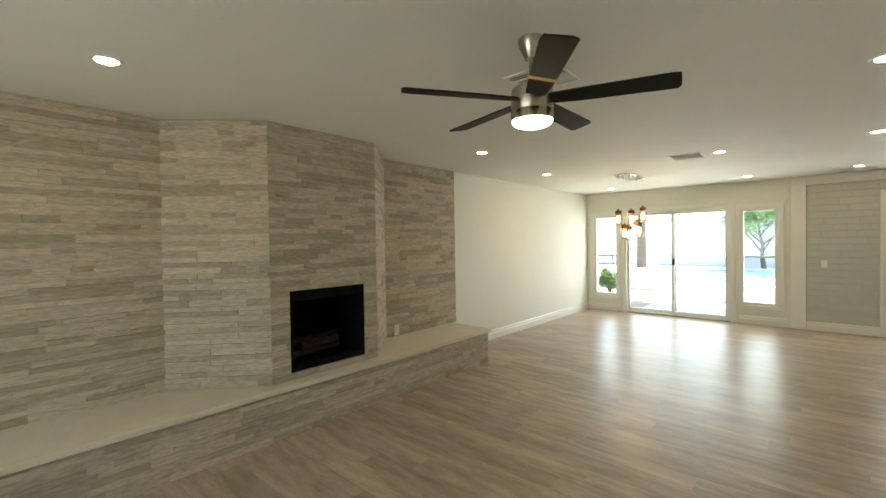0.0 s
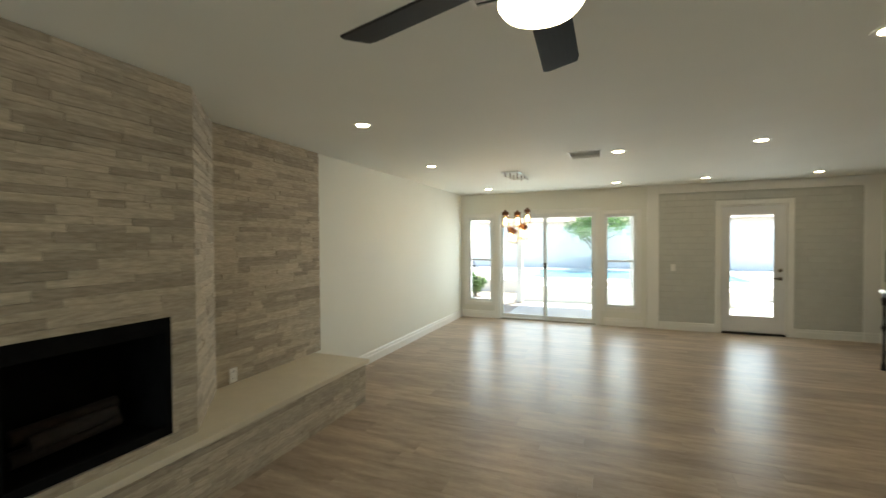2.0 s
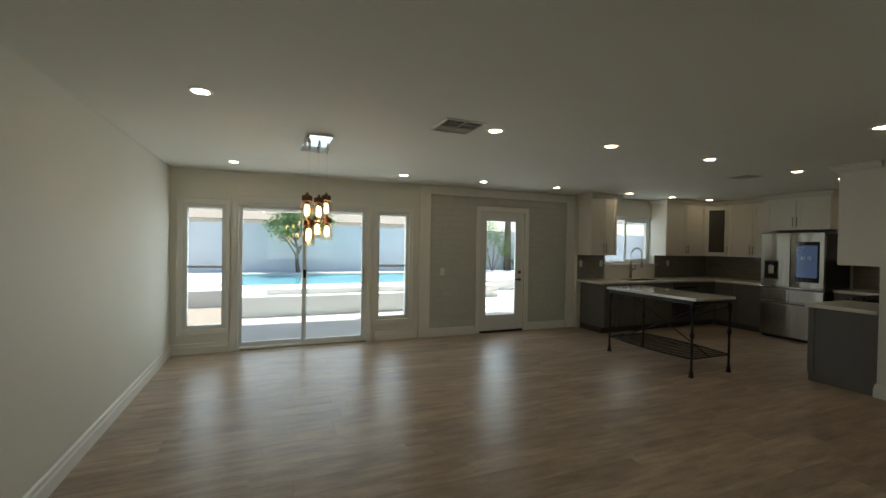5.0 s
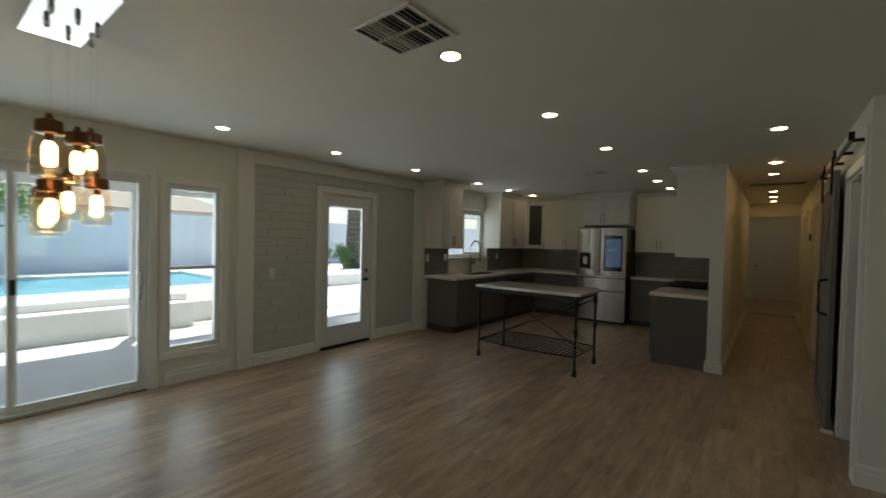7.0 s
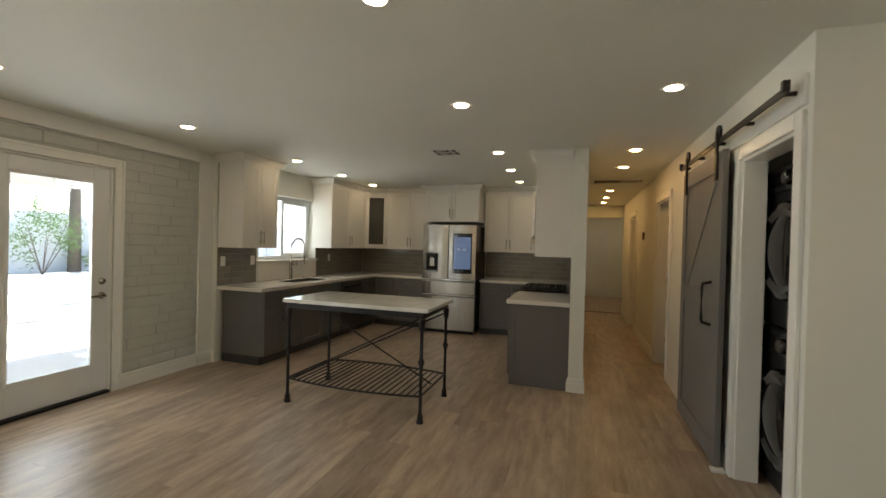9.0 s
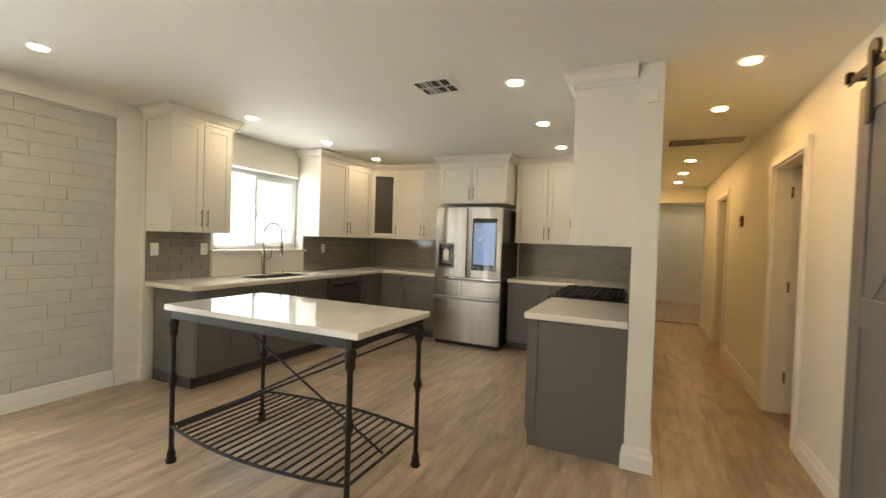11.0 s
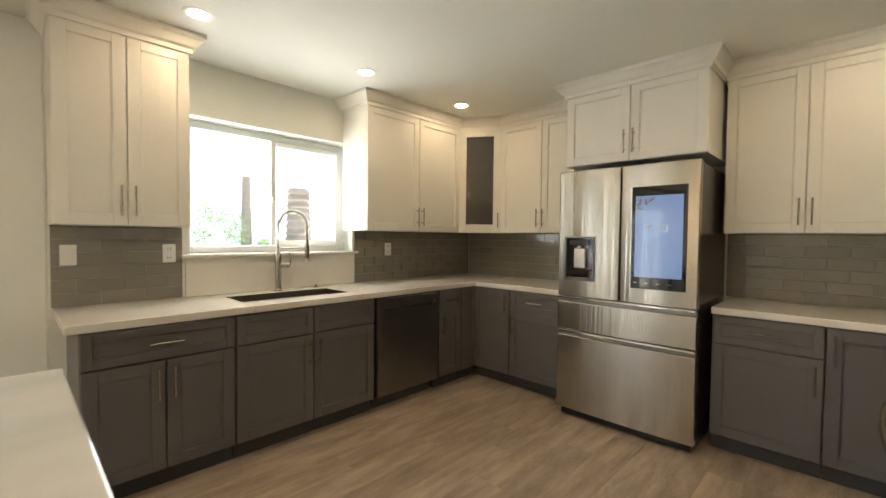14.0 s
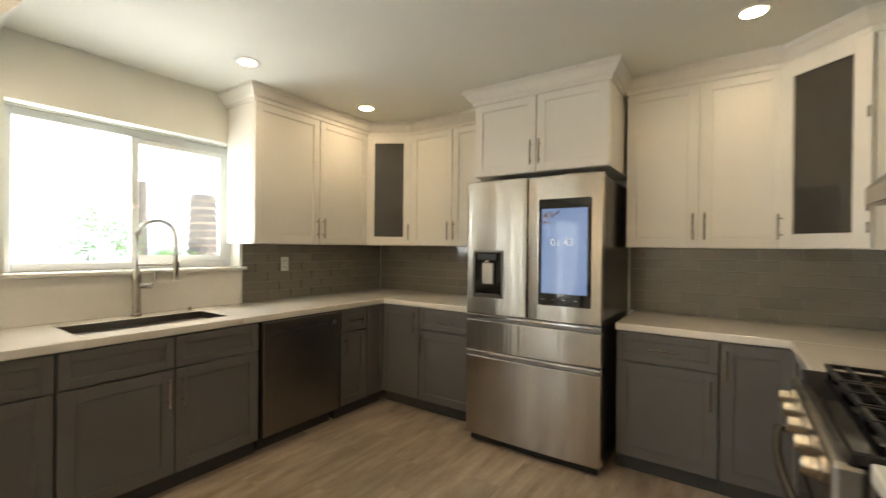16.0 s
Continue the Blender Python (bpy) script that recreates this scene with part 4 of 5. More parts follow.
# range, facing north
r = root("range", pose(5.615, 8.135, 0, 0, 0, 180), "stainless gas range with black cast-iron grates", "stove")
RW = 0.765
Shape().box(0.003, RW - 0.003, 0.0, 0.62, 0.02, TOP - 0.02).done("body", STEEL, r, 0.003)
Shape().box(0.0, RW, -0.03, 0.625, TOP - 0.02, TOP + 0.012).done("cooktop", BLACKGLASS, r, 0.005)
s = Shape().prism([(0.0, -0.06), (RW, -0.06), (RW, 0.0), (0.0, 0.0)], TOP - 0.13, TOP - 0.02)
s.done("control_panel", STEEL, r, 0.012, seg=2)
for i in range(5):
    kx = 0.09 + i * (RW - 0.18) / 4
    Shape().lathe([(0.03, 0), (0.03, 0.008), (0.024, 0.012), (0.022, 0.04), (0.018, 0.044)], kx, -0.06, 20, "y", TOP - 0.075).done("knob", NICKEL, r, smooth=True)
Shape().box(0.01, RW - 0.01, -0.04, -0.001, 0.20, TOP - 0.14).done("oven_door", STEEL, r, 0.006)
Shape().box(0.12, RW - 0.12, -0.044, -0.0405, 0.32, 0.60).done("oven_window", BLACKGLASS, r, 0.002)
hb = [(0.05, -0.04, 0.69), (0.06, -0.085, 0.69)] + [(0.06 + (RW - 0.12) * i / 8, -0.10 - 0.02 * math.sin(math.pi * i / 8), 0.69) for i in range(9)] + [(RW - 0.06, -0.085, 0.69), (RW - 0.05, -0.04, 0.69)]
Shape().tube(hb, 0.013, 12).done("oven_handle", NICKEL, r, smooth=True)
Shape().box(0.01, RW - 0.01, -0.035, -0.001, 0.03, 0.19).done("drawer", STEEL, r, 0.005)
for gx in (0.02, 0.265, 0.51):
    g = Shape()
    x0, x1, y0, y1, z0, z1 = gx, gx + 0.235, 0.03, 0.57, TOP + 0.032, TOP + 0.046
    sash_y = [(x0, x1, y0, y0 + 0.014), (x0, x1, y1 - 0.014, y1), (x0, x0 + 0.014, y0, y1), (x1 - 0.014, x1, y0, y1), (x0, x1, (y0 + y1) / 2 - 0.006, (y0 + y1) / 2 + 0.006), ((x0 + x1) / 2 - 0.006, (x0 + x1) / 2 + 0.006, y0, y1)]
    for k, (a0, a1, b0, b1) in enumerate(sash_y):
        g.box(a0, a1, b0, b1, z0 + 0.0007 * k, z1 + 0.0005 * k)
    for fx in (x0 + 0.004, x1 - 0.018):
        for fy in (y0 + 0.004, y1 - 0.018):
            g.box(fx, fx + 0.014, fy, fy + 0.014, TOP + 0.0125, z0)
    for k in range(6):
        q = y0 + 0.05 + k * 0.088
        g.box(x0 + 0.014, x1 - 0.014, q, q + 0.008, z0 + 0.001, z1 + 0.006)
    g.done("grate", BLACK, r, 0.002)
    for by in (0.16, 0.44):
        Shape().lathe([(0.045, 0), (0.045, 0.01), (0.03, 0.012), (0.03, 0.02), (0.005, 0.021)], gx + 0.1175, by, 18, cz=TOP + 0.0125).done("burner", BLACK, r, smooth=True)

# range hood
r = root("range_hood", pose(5.615, 7.505, 0, 0, 0, 180), "stainless steel chimney range hood", "hood")
s = Shape()
lo = [(0.0, -0.50, 1.55), (RW, -0.50, 1.55), (RW, 0.0, 1.55), (0.0, 0.0, 1.55)]
hi = [(0.24, -0.28, 1.78), (RW - 0.24, -0.28, 1.78), (RW - 0.24, 0.0, 1.78), (0.24, 0.0, 1.78)]
va, vb = [s.bm.verts.new(p) for p in lo], [s.bm.verts.new(p) for p in hi]
s.bm.faces.new(va[::-1]); s.bm.faces.new(vb)
for i in range(4):
    s.bm.faces.new((va[i], va[(i + 1) % 4], vb[(i + 1) % 4], vb[i]))
s.box(0.0, RW, -0.50, 0.0, 1.49, 1.5495)
s.done("canopy", STEEL, r, 0.003)
Shape().box(0.24, RW - 0.24, -0.28, 0.0, 1.7805, 2.438).done("chimney", STEEL, r, 0.002)
Shape().box(0.30, RW - 0.30, -0.51, -0.5005, 1.50, 1.535).done("button_strip", BLACK, r, 0.002)


# wall plates
def plate(m, kind, label="white plastic wall outlet"):
    r = root("wall_" + kind, m, label, kind, "wall plates")
    Shape().box(-0.036, 0.036, -0.006, 0, -0.058, 0.058).done("cover", PLASTIC, r, 0.002)
    if kind == "outlet":
        for z in (-0.028, 0.028):
            for x in (-0.009, 0.006):
                Shape().box(x, x + 0.003, -0.0068, -0.0062, z - 0.008, z + 0.008).done("slot", SLOTSHADE, r)
    else:
        Shape().box(-0.016, 0.016, -0.0095, -0.0062, -0.033, 0.033).done("rocker", PLASTIC, r, 0.002)
    return r


plate(pose(3.505, KNORTH - 0.009, 1.18), "switch", "white rocker switch on grey tile")
plate(pose(3.985, KNORTH - 0.009, 1.18), "outlet")
plate(pose(5.745, KNORTH - 0.009, 1.18), "outlet")
plate(pose(0.76, NORTH - 0.0375, 1.05), "switch", "white switch on painted brick")
plate(pose(-3.0 + 0.012, 5.99, 0.47, 0, 0, 90), "outlet", "white outlet on the stone wall above the hearth")
plate(pose(-3.03 + 0.012, 3.44, 0.47, 0, 0, 90), "outlet", "white outlet on the stone wall above the hearth")

# kitchen table on iron legs
r = root("kitchen_table", pose(3.03, 9.25, 0), "marble-topped kitchen table on black wrought-iron legs", "table")
HX, HY = 0.33, 0.69
Shape().box(-HX - 0.02, HX + 0.02, -HY, HY, 0.892, 0.925).done("top", MARBLE, r, 0.004, seg=2)
LX, LY = 0.325, 0.635
ap = Shape().box(-LX - 0.015, LX + 0.015, -LY - 0.015, -LY + 0.012, 0.845, 0.8915).box(-LX - 0.015, LX + 0.015, LY - 0.012, LY + 0.015, 0.845, 0.8915)
ap.box(-LX - 0.015, -LX + 0.012, -LY + 0.012, LY - 0.012, 0.845, 0.8915).box(LX - 0.012, LX + 0.015, -LY + 0.012, LY - 0.012, 0.845, 0.8915)
ap.done("apron", IRON, r, 0.002)
leg = [(0.026, 0.0), (0.03, 0.012), (0.022, 0.03), (0.024, 0.05), (0.014, 0.09), (0.013, 0.44), (0.017, 0.45), (0.017, 0.465), (0.026, 0.48), (0.026, 0.50), (0.017, 0.515), (0.017, 0.53), (0.014, 0.54), (0.014, 0.74), (0.024, 0.755), (0.024, 0.80), (0.029, 0.81), (0.029, 0.825), (0.02, 0.8445)]
for x in (-LX, LX):
    for y in (-LY, LY):
        Shape().lathe(leg, x, y, 14).done("leg", IRON, r, smooth=True)
ZS = 0.215
bow = lambda y: 0.075 * (1 - (y / LY) ** 2)
for sgn in (-1, 1):
    Shape().tube([(sgn * (LX + (bow(y) if sgn < 0 else bow(y))), y, ZS) for y in (-LY + 2 * LY * i / 16 for i in range(17))], 0.009).done("shelf_rail", IRON, r, smooth=True)
    Shape().rod((-LX, sgn * LY, ZS), (LX, sgn * LY, ZS), 0.009).done("shelf_rail", IRON, r, smooth=True)
for i in range(1, 22):
    y = -LY + 2 * LY * i / 22
    Shape().rod((-LX - bow(y), y, ZS), (LX + bow(y), y, ZS), 0.0065, seg=8).done("shelf_bar", IRON, r, smooth=True)
Shape().rod((LX - 0.02, -LY, 0.80), (-LX + 0.02, LY - 0.03, ZS), 0.007).done("brace", IRON, r, smooth=True)
Shape().rod((0.0, -LY + 0.02, ZS), (0.0, LY - 0.02, 0.845), 0.007).rod((0.0, LY - 0.02, ZS), (0.0, -LY + 0.02, 0.845), 0.007).done("brace", IRON, r, smooth=True)

# ---- living room ----
FPX, RX = -2.475, -3.0      # faces of the fireplace and of the stone wall beside it
C1, C2 = (FPX, 4.25), (FPX, 5.28)
S1, S2 = (-3.02, 3.68), (-3.0, 5.84)
BED = 0.018
# the masonry behind the stones, with the firebox let in
FB = (4.40, 5.14, 0.455, 1.115)
m = Shape()
xi = WEST + 0.001
x_f = FPX - BED
m.prism([(xi, 3.68), (x_f, 4.25), (x_f, FB[0]), (xi, FB[0])], 0.40, CEILING - 0.001)
m.prism([(xi, FB[1]), (x_f, FB[1]), (x_f, 5.28), (xi, 5.84)], 0.40, CEILING - 0.001)
m.prism([(xi, FB[0]), (x_f, FB[0]), (x_f, FB[1]), (xi, FB[1])], FB[3], CEILING - 0.001)
m.prism([(xi, FB[0]), (x_f, FB[0]), (x_f, FB[1]), (xi, FB[1])], 0.40, FB[2])
m.box(xi, xi + 0.003, 0.42, 3.66, 0.40, CEILING - 0.001)
m.box(xi, xi + 0.003, 5.86, 7.09, 0.40, CEILING - 0.001)
stone_wall = setting(m, "wall_fireplace", STONEBED, "fireplace wall clad in pale stacked ledger stone", "wall")
r = root("firebox", pose(0, 0, 0), "black metal fireplace insert with a dark glass front", "fireplace")
fr = Shape()
y0, y1, z0, z1 = FB
fr.box(x_f - 0.02, FPX - 0.006, y0, y0 + 0.03, z0, z1).box(x_f - 0.02, FPX - 0.006, y1 - 0.03, y1, z0, z1)
fr.box(x_f - 0.02, FPX - 0.006, y0 + 0.03, y1 - 0.03, z1 - 0.09, z1).box(x_f - 0.02, FPX - 0.006, y0 + 0.03, y1 - 0.03, z0, z0 + 0.05)
fr.done("frame", SOOT, r, 0.003)
bx = Shape().box(-2.96, -2.95, y0, y1, z0, z1).box(-2.95, x_f - 0.02, y0, y0 + 0.01, z0, z1).box(-2.95, x_f - 0.02, y1 - 0.01, y1, z0, z1)
bx.box(-2.95, x_f - 0.02, y0 + 0.01, y1 - 0.01, z0, z0 + 0.01).box(-2.95, x_f - 0.02, y0 + 0.01, y1 - 0.01, z1 - 0.01, z1)
bx.done("chamber", SOOT, r)
for k, (ya, yb, xx, zz) in enumerate(((4.55, 5.0, -2.74, 0.53), (4.6, 4.95, -2.68, 0.60), (4.58, 5.02, -2.80, 0.61))):
    Shape().rod((xx, ya, zz), (xx + 0.03, yb, zz + 0.03), 0.04, 0.034).done("log", LOG, r, smooth=True)
# hearth bench
HX0 = -2.35
hb = Shape().box(xi, HX0 - 0.045, 0.42, 6.955, 0.0, 0.36)
hearth_body = setting(hb, "wall_hearth", STONEBED, "raised hearth bench faced with ledger stone", "hearth")
hs = Shape().box(xi, HX0, 0.42, 6.985, 0.361, 0.40)
tagged(hs.done("hearth_slab", HEARTH, None, 0.004), "smooth cream stone slab on the raised hearth", "hearth")


# ceiling fan
r = root("ceiling_fan", pose(-0.34, 4.50, 2.055), "brushed nickel ceiling fan with five black blades", "fan")
Shape().lathe([(0.03, 0.29), (0.04, 0.31), (0.058, 0.35), (0.062, 0.384)], seg=28).done("canopy", NICKEL, r, smooth=True)
Shape().rod((0, 0, 0.16), (0, 0, 0.30), 0.0125).done("downrod", NICKEL, r, smooth=True)
Shape().lathe([(0.02, 0.165), (0.08, 0.16), (0.096, 0.148), (0.099, 0.05), (0.097, 0.045), (0.097, 0.04), (0.1, 0.035), (0.096, 0.0)], seg=36).done("motor_housing", NICKEL, r, smooth=True)
Shape().lathe([(0.0955, 0.0), (0.093, -0.006), (0.083, -0.018), (0.055, -0.027), (0.002, -0.031)], seg=36).done("lens", FANLAMP, r, smooth=True)
FAN_TURN, TAPED = 21.0, 4
for i in range(5):
    a = radians(FAN_TURN + 72 * i)
    bl = Shape()
    prof = [(0.09, -0.045), (0.22, -0.055), (0.58, -0.072), (0.615, -0.066), (0.63, 0.03), (0.62, 0.055), (0.22, 0.055), (0.09, 0.045)]
    bl.prism(prof, -0.004, 0.004)
    ob = bl.done("blade", BLADE, r, 0.002)
    ob.matrix_basis = Matrix.Rotation(a, 4, "Z") @ Matrix.Translation((0, 0, 0.098)) @ Matrix.Rotation(radians(-11), 4, "X")
    if i == TAPED:
        tp = Shape().box(0.26, 0.285, -0.062, 0.058, -0.0062, 0.0062).done("tape", TAPE, r)
        tp.matrix_basis = ob.matrix_basis

# recessed lights, with four added fill lamps in the far room
proto = None
SPOTS = [(-2.03, 3.2), (-2.01, 6.38), (0.95, 6.0), (0.95, 3.0), (-2.24, 8.26), (-2.24, 10.80), (-0.137, 10.80), (1.10, 10.80), (2.43, 10.80), (3.976, 10.80), (5.02, 10.80), (6.015, 10.80),
         (-0.135, 8.26), (1.09, 8.26), (2.43, 8.26), (3.976, 8.27), (5.02, 8.30), (6.015, 8.31), (2.42, 6.91),]
HALLSPOTS = [(4.115, 6.92), (5.04, 6.94), (7.2, 6.94), (8.2, 6.94), (9.15, 6.94)]
# unseen fill lamps, added to brighten the room at the hallway's end
SPOTS += [(11.2, 6.4), (12.6, 6.4), (11.2, 7.6), (12.6, 7.6)]
for x, y, lens in [(*s, LAMP) for s in SPOTS] + [(*s, HALLLAMP) for s in HALLSPOTS]:
    if (x, y) == HALLSPOTS[0]:
        proto = None
    if proto is None:
        proto = root("recessed_light", pose(x, y, CEILING), "lit white recessed ceiling light; the far room's four are added fill", "light", "recessed ceiling lights")
        Shape().lathe([(0.075, -0.0005), (0.073, -0.004), (0.054, -0.006), (0.0495, -0.004)], seg=28).done("rim", PLASTIC, proto, smooth=True)
        Shape().lathe([(0.049, -0.0045), (0.048, -0.0065), (0.001, -0.0068)], seg=28).done("lens", lens, proto)
    else:
        copy_thing(proto, pose(x, y, CEILING))


# ceiling vents
def vent(x0, x1, y0, y1, label, four=True):
    r = root("ceiling_vent", pose((x0 + x1) / 2, (y0 + y1) / 2, CEILING), label, "vent")
    a, b = (x1 - x0) / 2, (y1 - y0) / 2
    f = Shape()
    e = 0.022
    for q in ((-a, a, -b, -b + e), (-a, a, b - e, b), (-a, -a + e, -b + e, b - e), (a - e, a, -b + e, b - e)):
        f.box(q[0], q[1], q[2], q[3], -0.008, -0.0005)
    if four:
        f.box(-0.008, 0.008, -b + e, b - e, -0.007, -0.0005)
        f.box(-a + e, -0.008, -b * 0.45, -b * 0.45 + 0.016, -0.007, -0.0005).box(0.008, a - e, -b * 0.45, -b * 0.45 + 0.016, -0.007, -0.0005)
        f.box(-a + e, -0.008, b * 0.45 - 0.016, b * 0.45, -0.007, -0.0005).box(0.008, a - e, b * 0.45 - 0.016, b * 0.45, -0.007, -0.0005)
    f.done("frame", PLASTIC, r, 0.001)
    # dark sheet on the ceiling, painting the shade behind the louvres
    Shape().box(-a + e, a - e, -b + e, b - e, -0.0011, -0.0006).done("duct", SLOTSHADE, r)
    n = int((2 * b - 2 * e) / 0.026)
    for k in range(n):
        y = -b + e + 0.006 + k * 0.026
        lv = Shape()
        lv.box(-a + e, a - e, -0.0006, 0.0006, -0.005, 0.005)
        ob = lv.done("louvre", PLASTIC, r)
        ob.matrix_basis = pose(0, y, -0.0062, -40 if y < 0 else 40)


vent(-0.63, -0.29, 8.10, 8.47, "white four-way ceiling air vent")
vent(3.72, 4.0, 8.66, 8.96, "white ceiling air vent in the kitchen")
vent(-0.70, -0.36, 4.80, 5.14, "white ceiling air vent behind the fan")
vent(6.0, 6.35, 6.55, 7.25, "white return air grille in the hallway ceiling", False)

# chandelier over the dining place
r = root("chandelier", pose(-1.44, 9.35, CEILING), "chandelier of glass jars with bronze lids on a mirror plate", "chandelier")
Shape().box(-0.115, 0.115, -0.35, 0.35, -0.022, -0.0005).done("canopy", CHROME, r, 0.003)
JARS = [(-0.09, -0.23, 0.545), (0.03, -0.03, 0.54), (0.125, 0.2, 0.49), (-0.06, -0.06, 0.755), (-0.05, 0.11, 0.775), (0.115, 0.05, 0.72), (0.04, 0.2, 0.70)]
for x, y, drop in JARS:
    Shape().rod((x, y, -0.022), (x, y, -drop + 0.02), 0.0007, seg=6).done("cord", CHROME, r)
    Shape().lathe([(0.012, -0.0225), (0.012, -0.05), (0.004, -0.06)], x, y, 12).done("cord_grip", CHROME, r, smooth=True)
    Shape().lathe([(0.008, 0.045), (0.014, 0.03), (0.02, 0.022), (0.043, 0.016), (0.046, 0.008), (0.046, -0.022), (0.049, -0.026), (0.046, -0.03), (0.041, -0.034)], x, y, 24, cz=-drop).done("lid", COPPER, r, smooth=True)
    j = Shape().lathe([(0.041, -0.035), (0.043, -0.045), (0.055, -0.062), (0.058, -0.08), (0.058, -0.185), (0.054, -0.198), (0.03, -0.202)], x, y, 24, cz=-drop).done("jar", JAR, r, smooth=True)
    j.visible_shadow = False
    Shape().lathe([(0.014, -0.036), (0.014, -0.062)], x, y, 12, cz=-drop).done("socket", COPPER, r, smooth=True)
    Shape().lathe([(0.012, -0.0625), (0.018, -0.072), (0.022, -0.085), (0.022, -0.145), (0.016, -0.157), (0.002, -0.161)], x, y, 16, cz=-drop).done("bulb", BULB, r, smooth=True)

# ---- laundry and hallway ----
r = root("barn_door", pose(0, 0, 0), "grey wooden barn door hung open on a black rail", "door")
BX0, BX1, BY0, BY1, BZ1 = 2.73, 3.80, 6.515, 6.55, 2.12
d = Shape().box(BX0, BX1, BY0, BY1 - 0.012, 0.02, BZ1)
d.done("panel", BARN, r, 0.002)
f = Shape()
fy0, fy1 = BY1 - 0.0118, BY1 - 0.002
f.box(BX0, BX0 + 0.11, fy0, fy1, 0.02, BZ1).box(BX1 - 0.11, BX1, fy0, fy1, 0.02, BZ1)
for z0 in (0.02, 1.02, BZ1 - 0.13):
    f.box(BX0 + 0.11, BX1 - 0.11, fy0, fy1, z0, z0 + 0.13)
f.done("frame", BARN, r, 0.002)
for za, zb in ((1.15, BZ1 - 0.13),):
    s = Shape()
    xa, xb, w_ = BX1 - 0.11, BX0 + 0.11, -0.05
    q = [(xa, za), (xa + w_ * 2, za), (xb, zb), (xb - w_ * 2, zb)]
    vs = [[s.bm.verts.new((x, y, z)) for x, z in q] for y in (fy0, fy1 - 0.004)]
    s.bm.faces.new(vs[0]); s.bm.faces.new(vs[1][::-1])
    for i in range(4):
        s.bm.faces.new((vs[0][i], vs[0][(i + 1) % 4], vs[1][(i + 1) % 4], vs[1][i]))
    s.done("brace", BARN, r, 0.002)
Shape().tube([(BX0 + 0.18, BY1 - 0.003, 0.93), (BX0 + 0.18, BY1 + 0.05, 0.945), (BX0 + 0.18, BY1 + 0.055, 0.97), (BX0 + 0.18, BY1 + 0.055, 1.19), (BX0 + 0.18, BY1 + 0.05, 1.215), (BX0 + 0.18, BY1 - 0.003, 1.23)], 0.011).done("handle", BLACK, r, smooth=True)
for x in (BX0 + 0.12, BX1 - 0.12):
    Shape().box(x - 0.022, x + 0.022, BY1 - 0.0015, BY1 + 0.013, 1.93, 2.25).done("strap", BLACK, r, 0.002)
    Shape().lathe([(0.015, -0.008), (0.05, -0.008), (0.05, 0.008), (0.015, 0.008)], x, BY1 - 0.004, 20, "y", 2.255).done("wheel", BLACK, r, smooth=True)
    for z in (1.97, 2.03, 2.09):
        Shape().lathe([(0.011, 0), (0.009, 0.006)], x, BY1 + 0.0131, 8, "y", z).done("bolt", BLACK, r).scale = (1, 1, 1)
r = root("door_rail", pose(0, 0, 0), "black steel sliding-door rail above the laundry opening", "rail")
Shape().box(1.87, 3.95, 6.535, 6.545, 2.18, 2.22).done("bar", BLACK, r, 0.002)
for x in (1.95, 2.45, 2.95, 3.45, 3.90):
    Shape().rod((x, 6.4605, 2.20), (x, 6.535, 2.20), 0.012).done("spacer", BLACK, r)
for x in (1.89, 3.93):
    Shape().box(x - 0.015, x + 0.015, 6.53, 6.56, 2.19, 2.245).done("stop", BLACK, r, 0.003)
hd = Shape().box(1.87, 3.95, 6.4605, 6.478, 2.125, 2.27)
setting(hd, "trim", TRIM, "white header board behind the rail", "trim", 0.002)
g = Shape().box(2.69, 2.75, 6.49, 6.57, 0.0, 0.018)
tagged(g.done("floor_guide", PLASTIC, None, 0.003), "small white floor guide under the barn door", "guide")


DARKCHROME = material("smoked_chrome", (0.10, 0.10, 0.105), 0.05, metal=1.0, var=0.02)


def machine(z, name, label):
    r = root(name, pose(2.13, 6.27, z), label, name.split("_")[0])
    Shape().box(0, 0.685, 0, -0.66, 0.012, 0.985).done("body", GRAPHITE, r, 0.012, seg=2)
    for fx in (0.06, 0.60):
        for fy in (-0.06, -0.60):
            Shape().rod((fx, fy, 0), (fx, fy, 0.012), 0.02).done("foot", BLACK, r)
    # front faces north: turned parts are built facing south and mirrored
    hold = new("front")
    hold.parent = r
    hold.matrix_basis = pose(0.3425, 0.0, 0, 0, 0, 180)
    Shape().lathe([(0.285, 0.0), (0.292, 0.02), (0.28, 0.045), (0.25, 0.055), (0.225, 0.045)], 0, -0.0005, 40, "y", 0.47).done("door_ring", DARKCHROME, hold, smooth=True)
    Shape().lathe([(0.2245, 0.03), (0.205, 0.05), (0.12, 0.065), (0.002, 0.07)], 0, -0.0005, 36, "y", 0.47).done("door_glass", BLACKGLASS, hold, smooth=True)
    Shape().box(-0.335, 0.335, -0.012, -0.0005, 0.83, 0.975).done("control_panel", GRAPHITE, hold, 0.004)
    Shape().lathe([(0.045, 0), (0.043, 0.02), (0.036, 0.032), (0.034, 0.034)], 0.0, -0.0125, 28, "y", 0.90).done("dial", DARKCHROME, hold, smooth=True)
    Shape().box(-0.31, -0.10, -0.0145, -0.0122, 0.86, 0.95).done("drawer", BLACK, hold, 0.001)
    Shape().box(0.10, 0.28, -0.0145, -0.0122, 0.88, 0.93).done("display", BLACKGLASS, hold, 0.001)
    return r


machine(0.0, "washing_machine", "graphite front-loading washing machine with a chrome door ring")
machine(0.986, "dryer", "graphite dryer stacked on the washing machine")

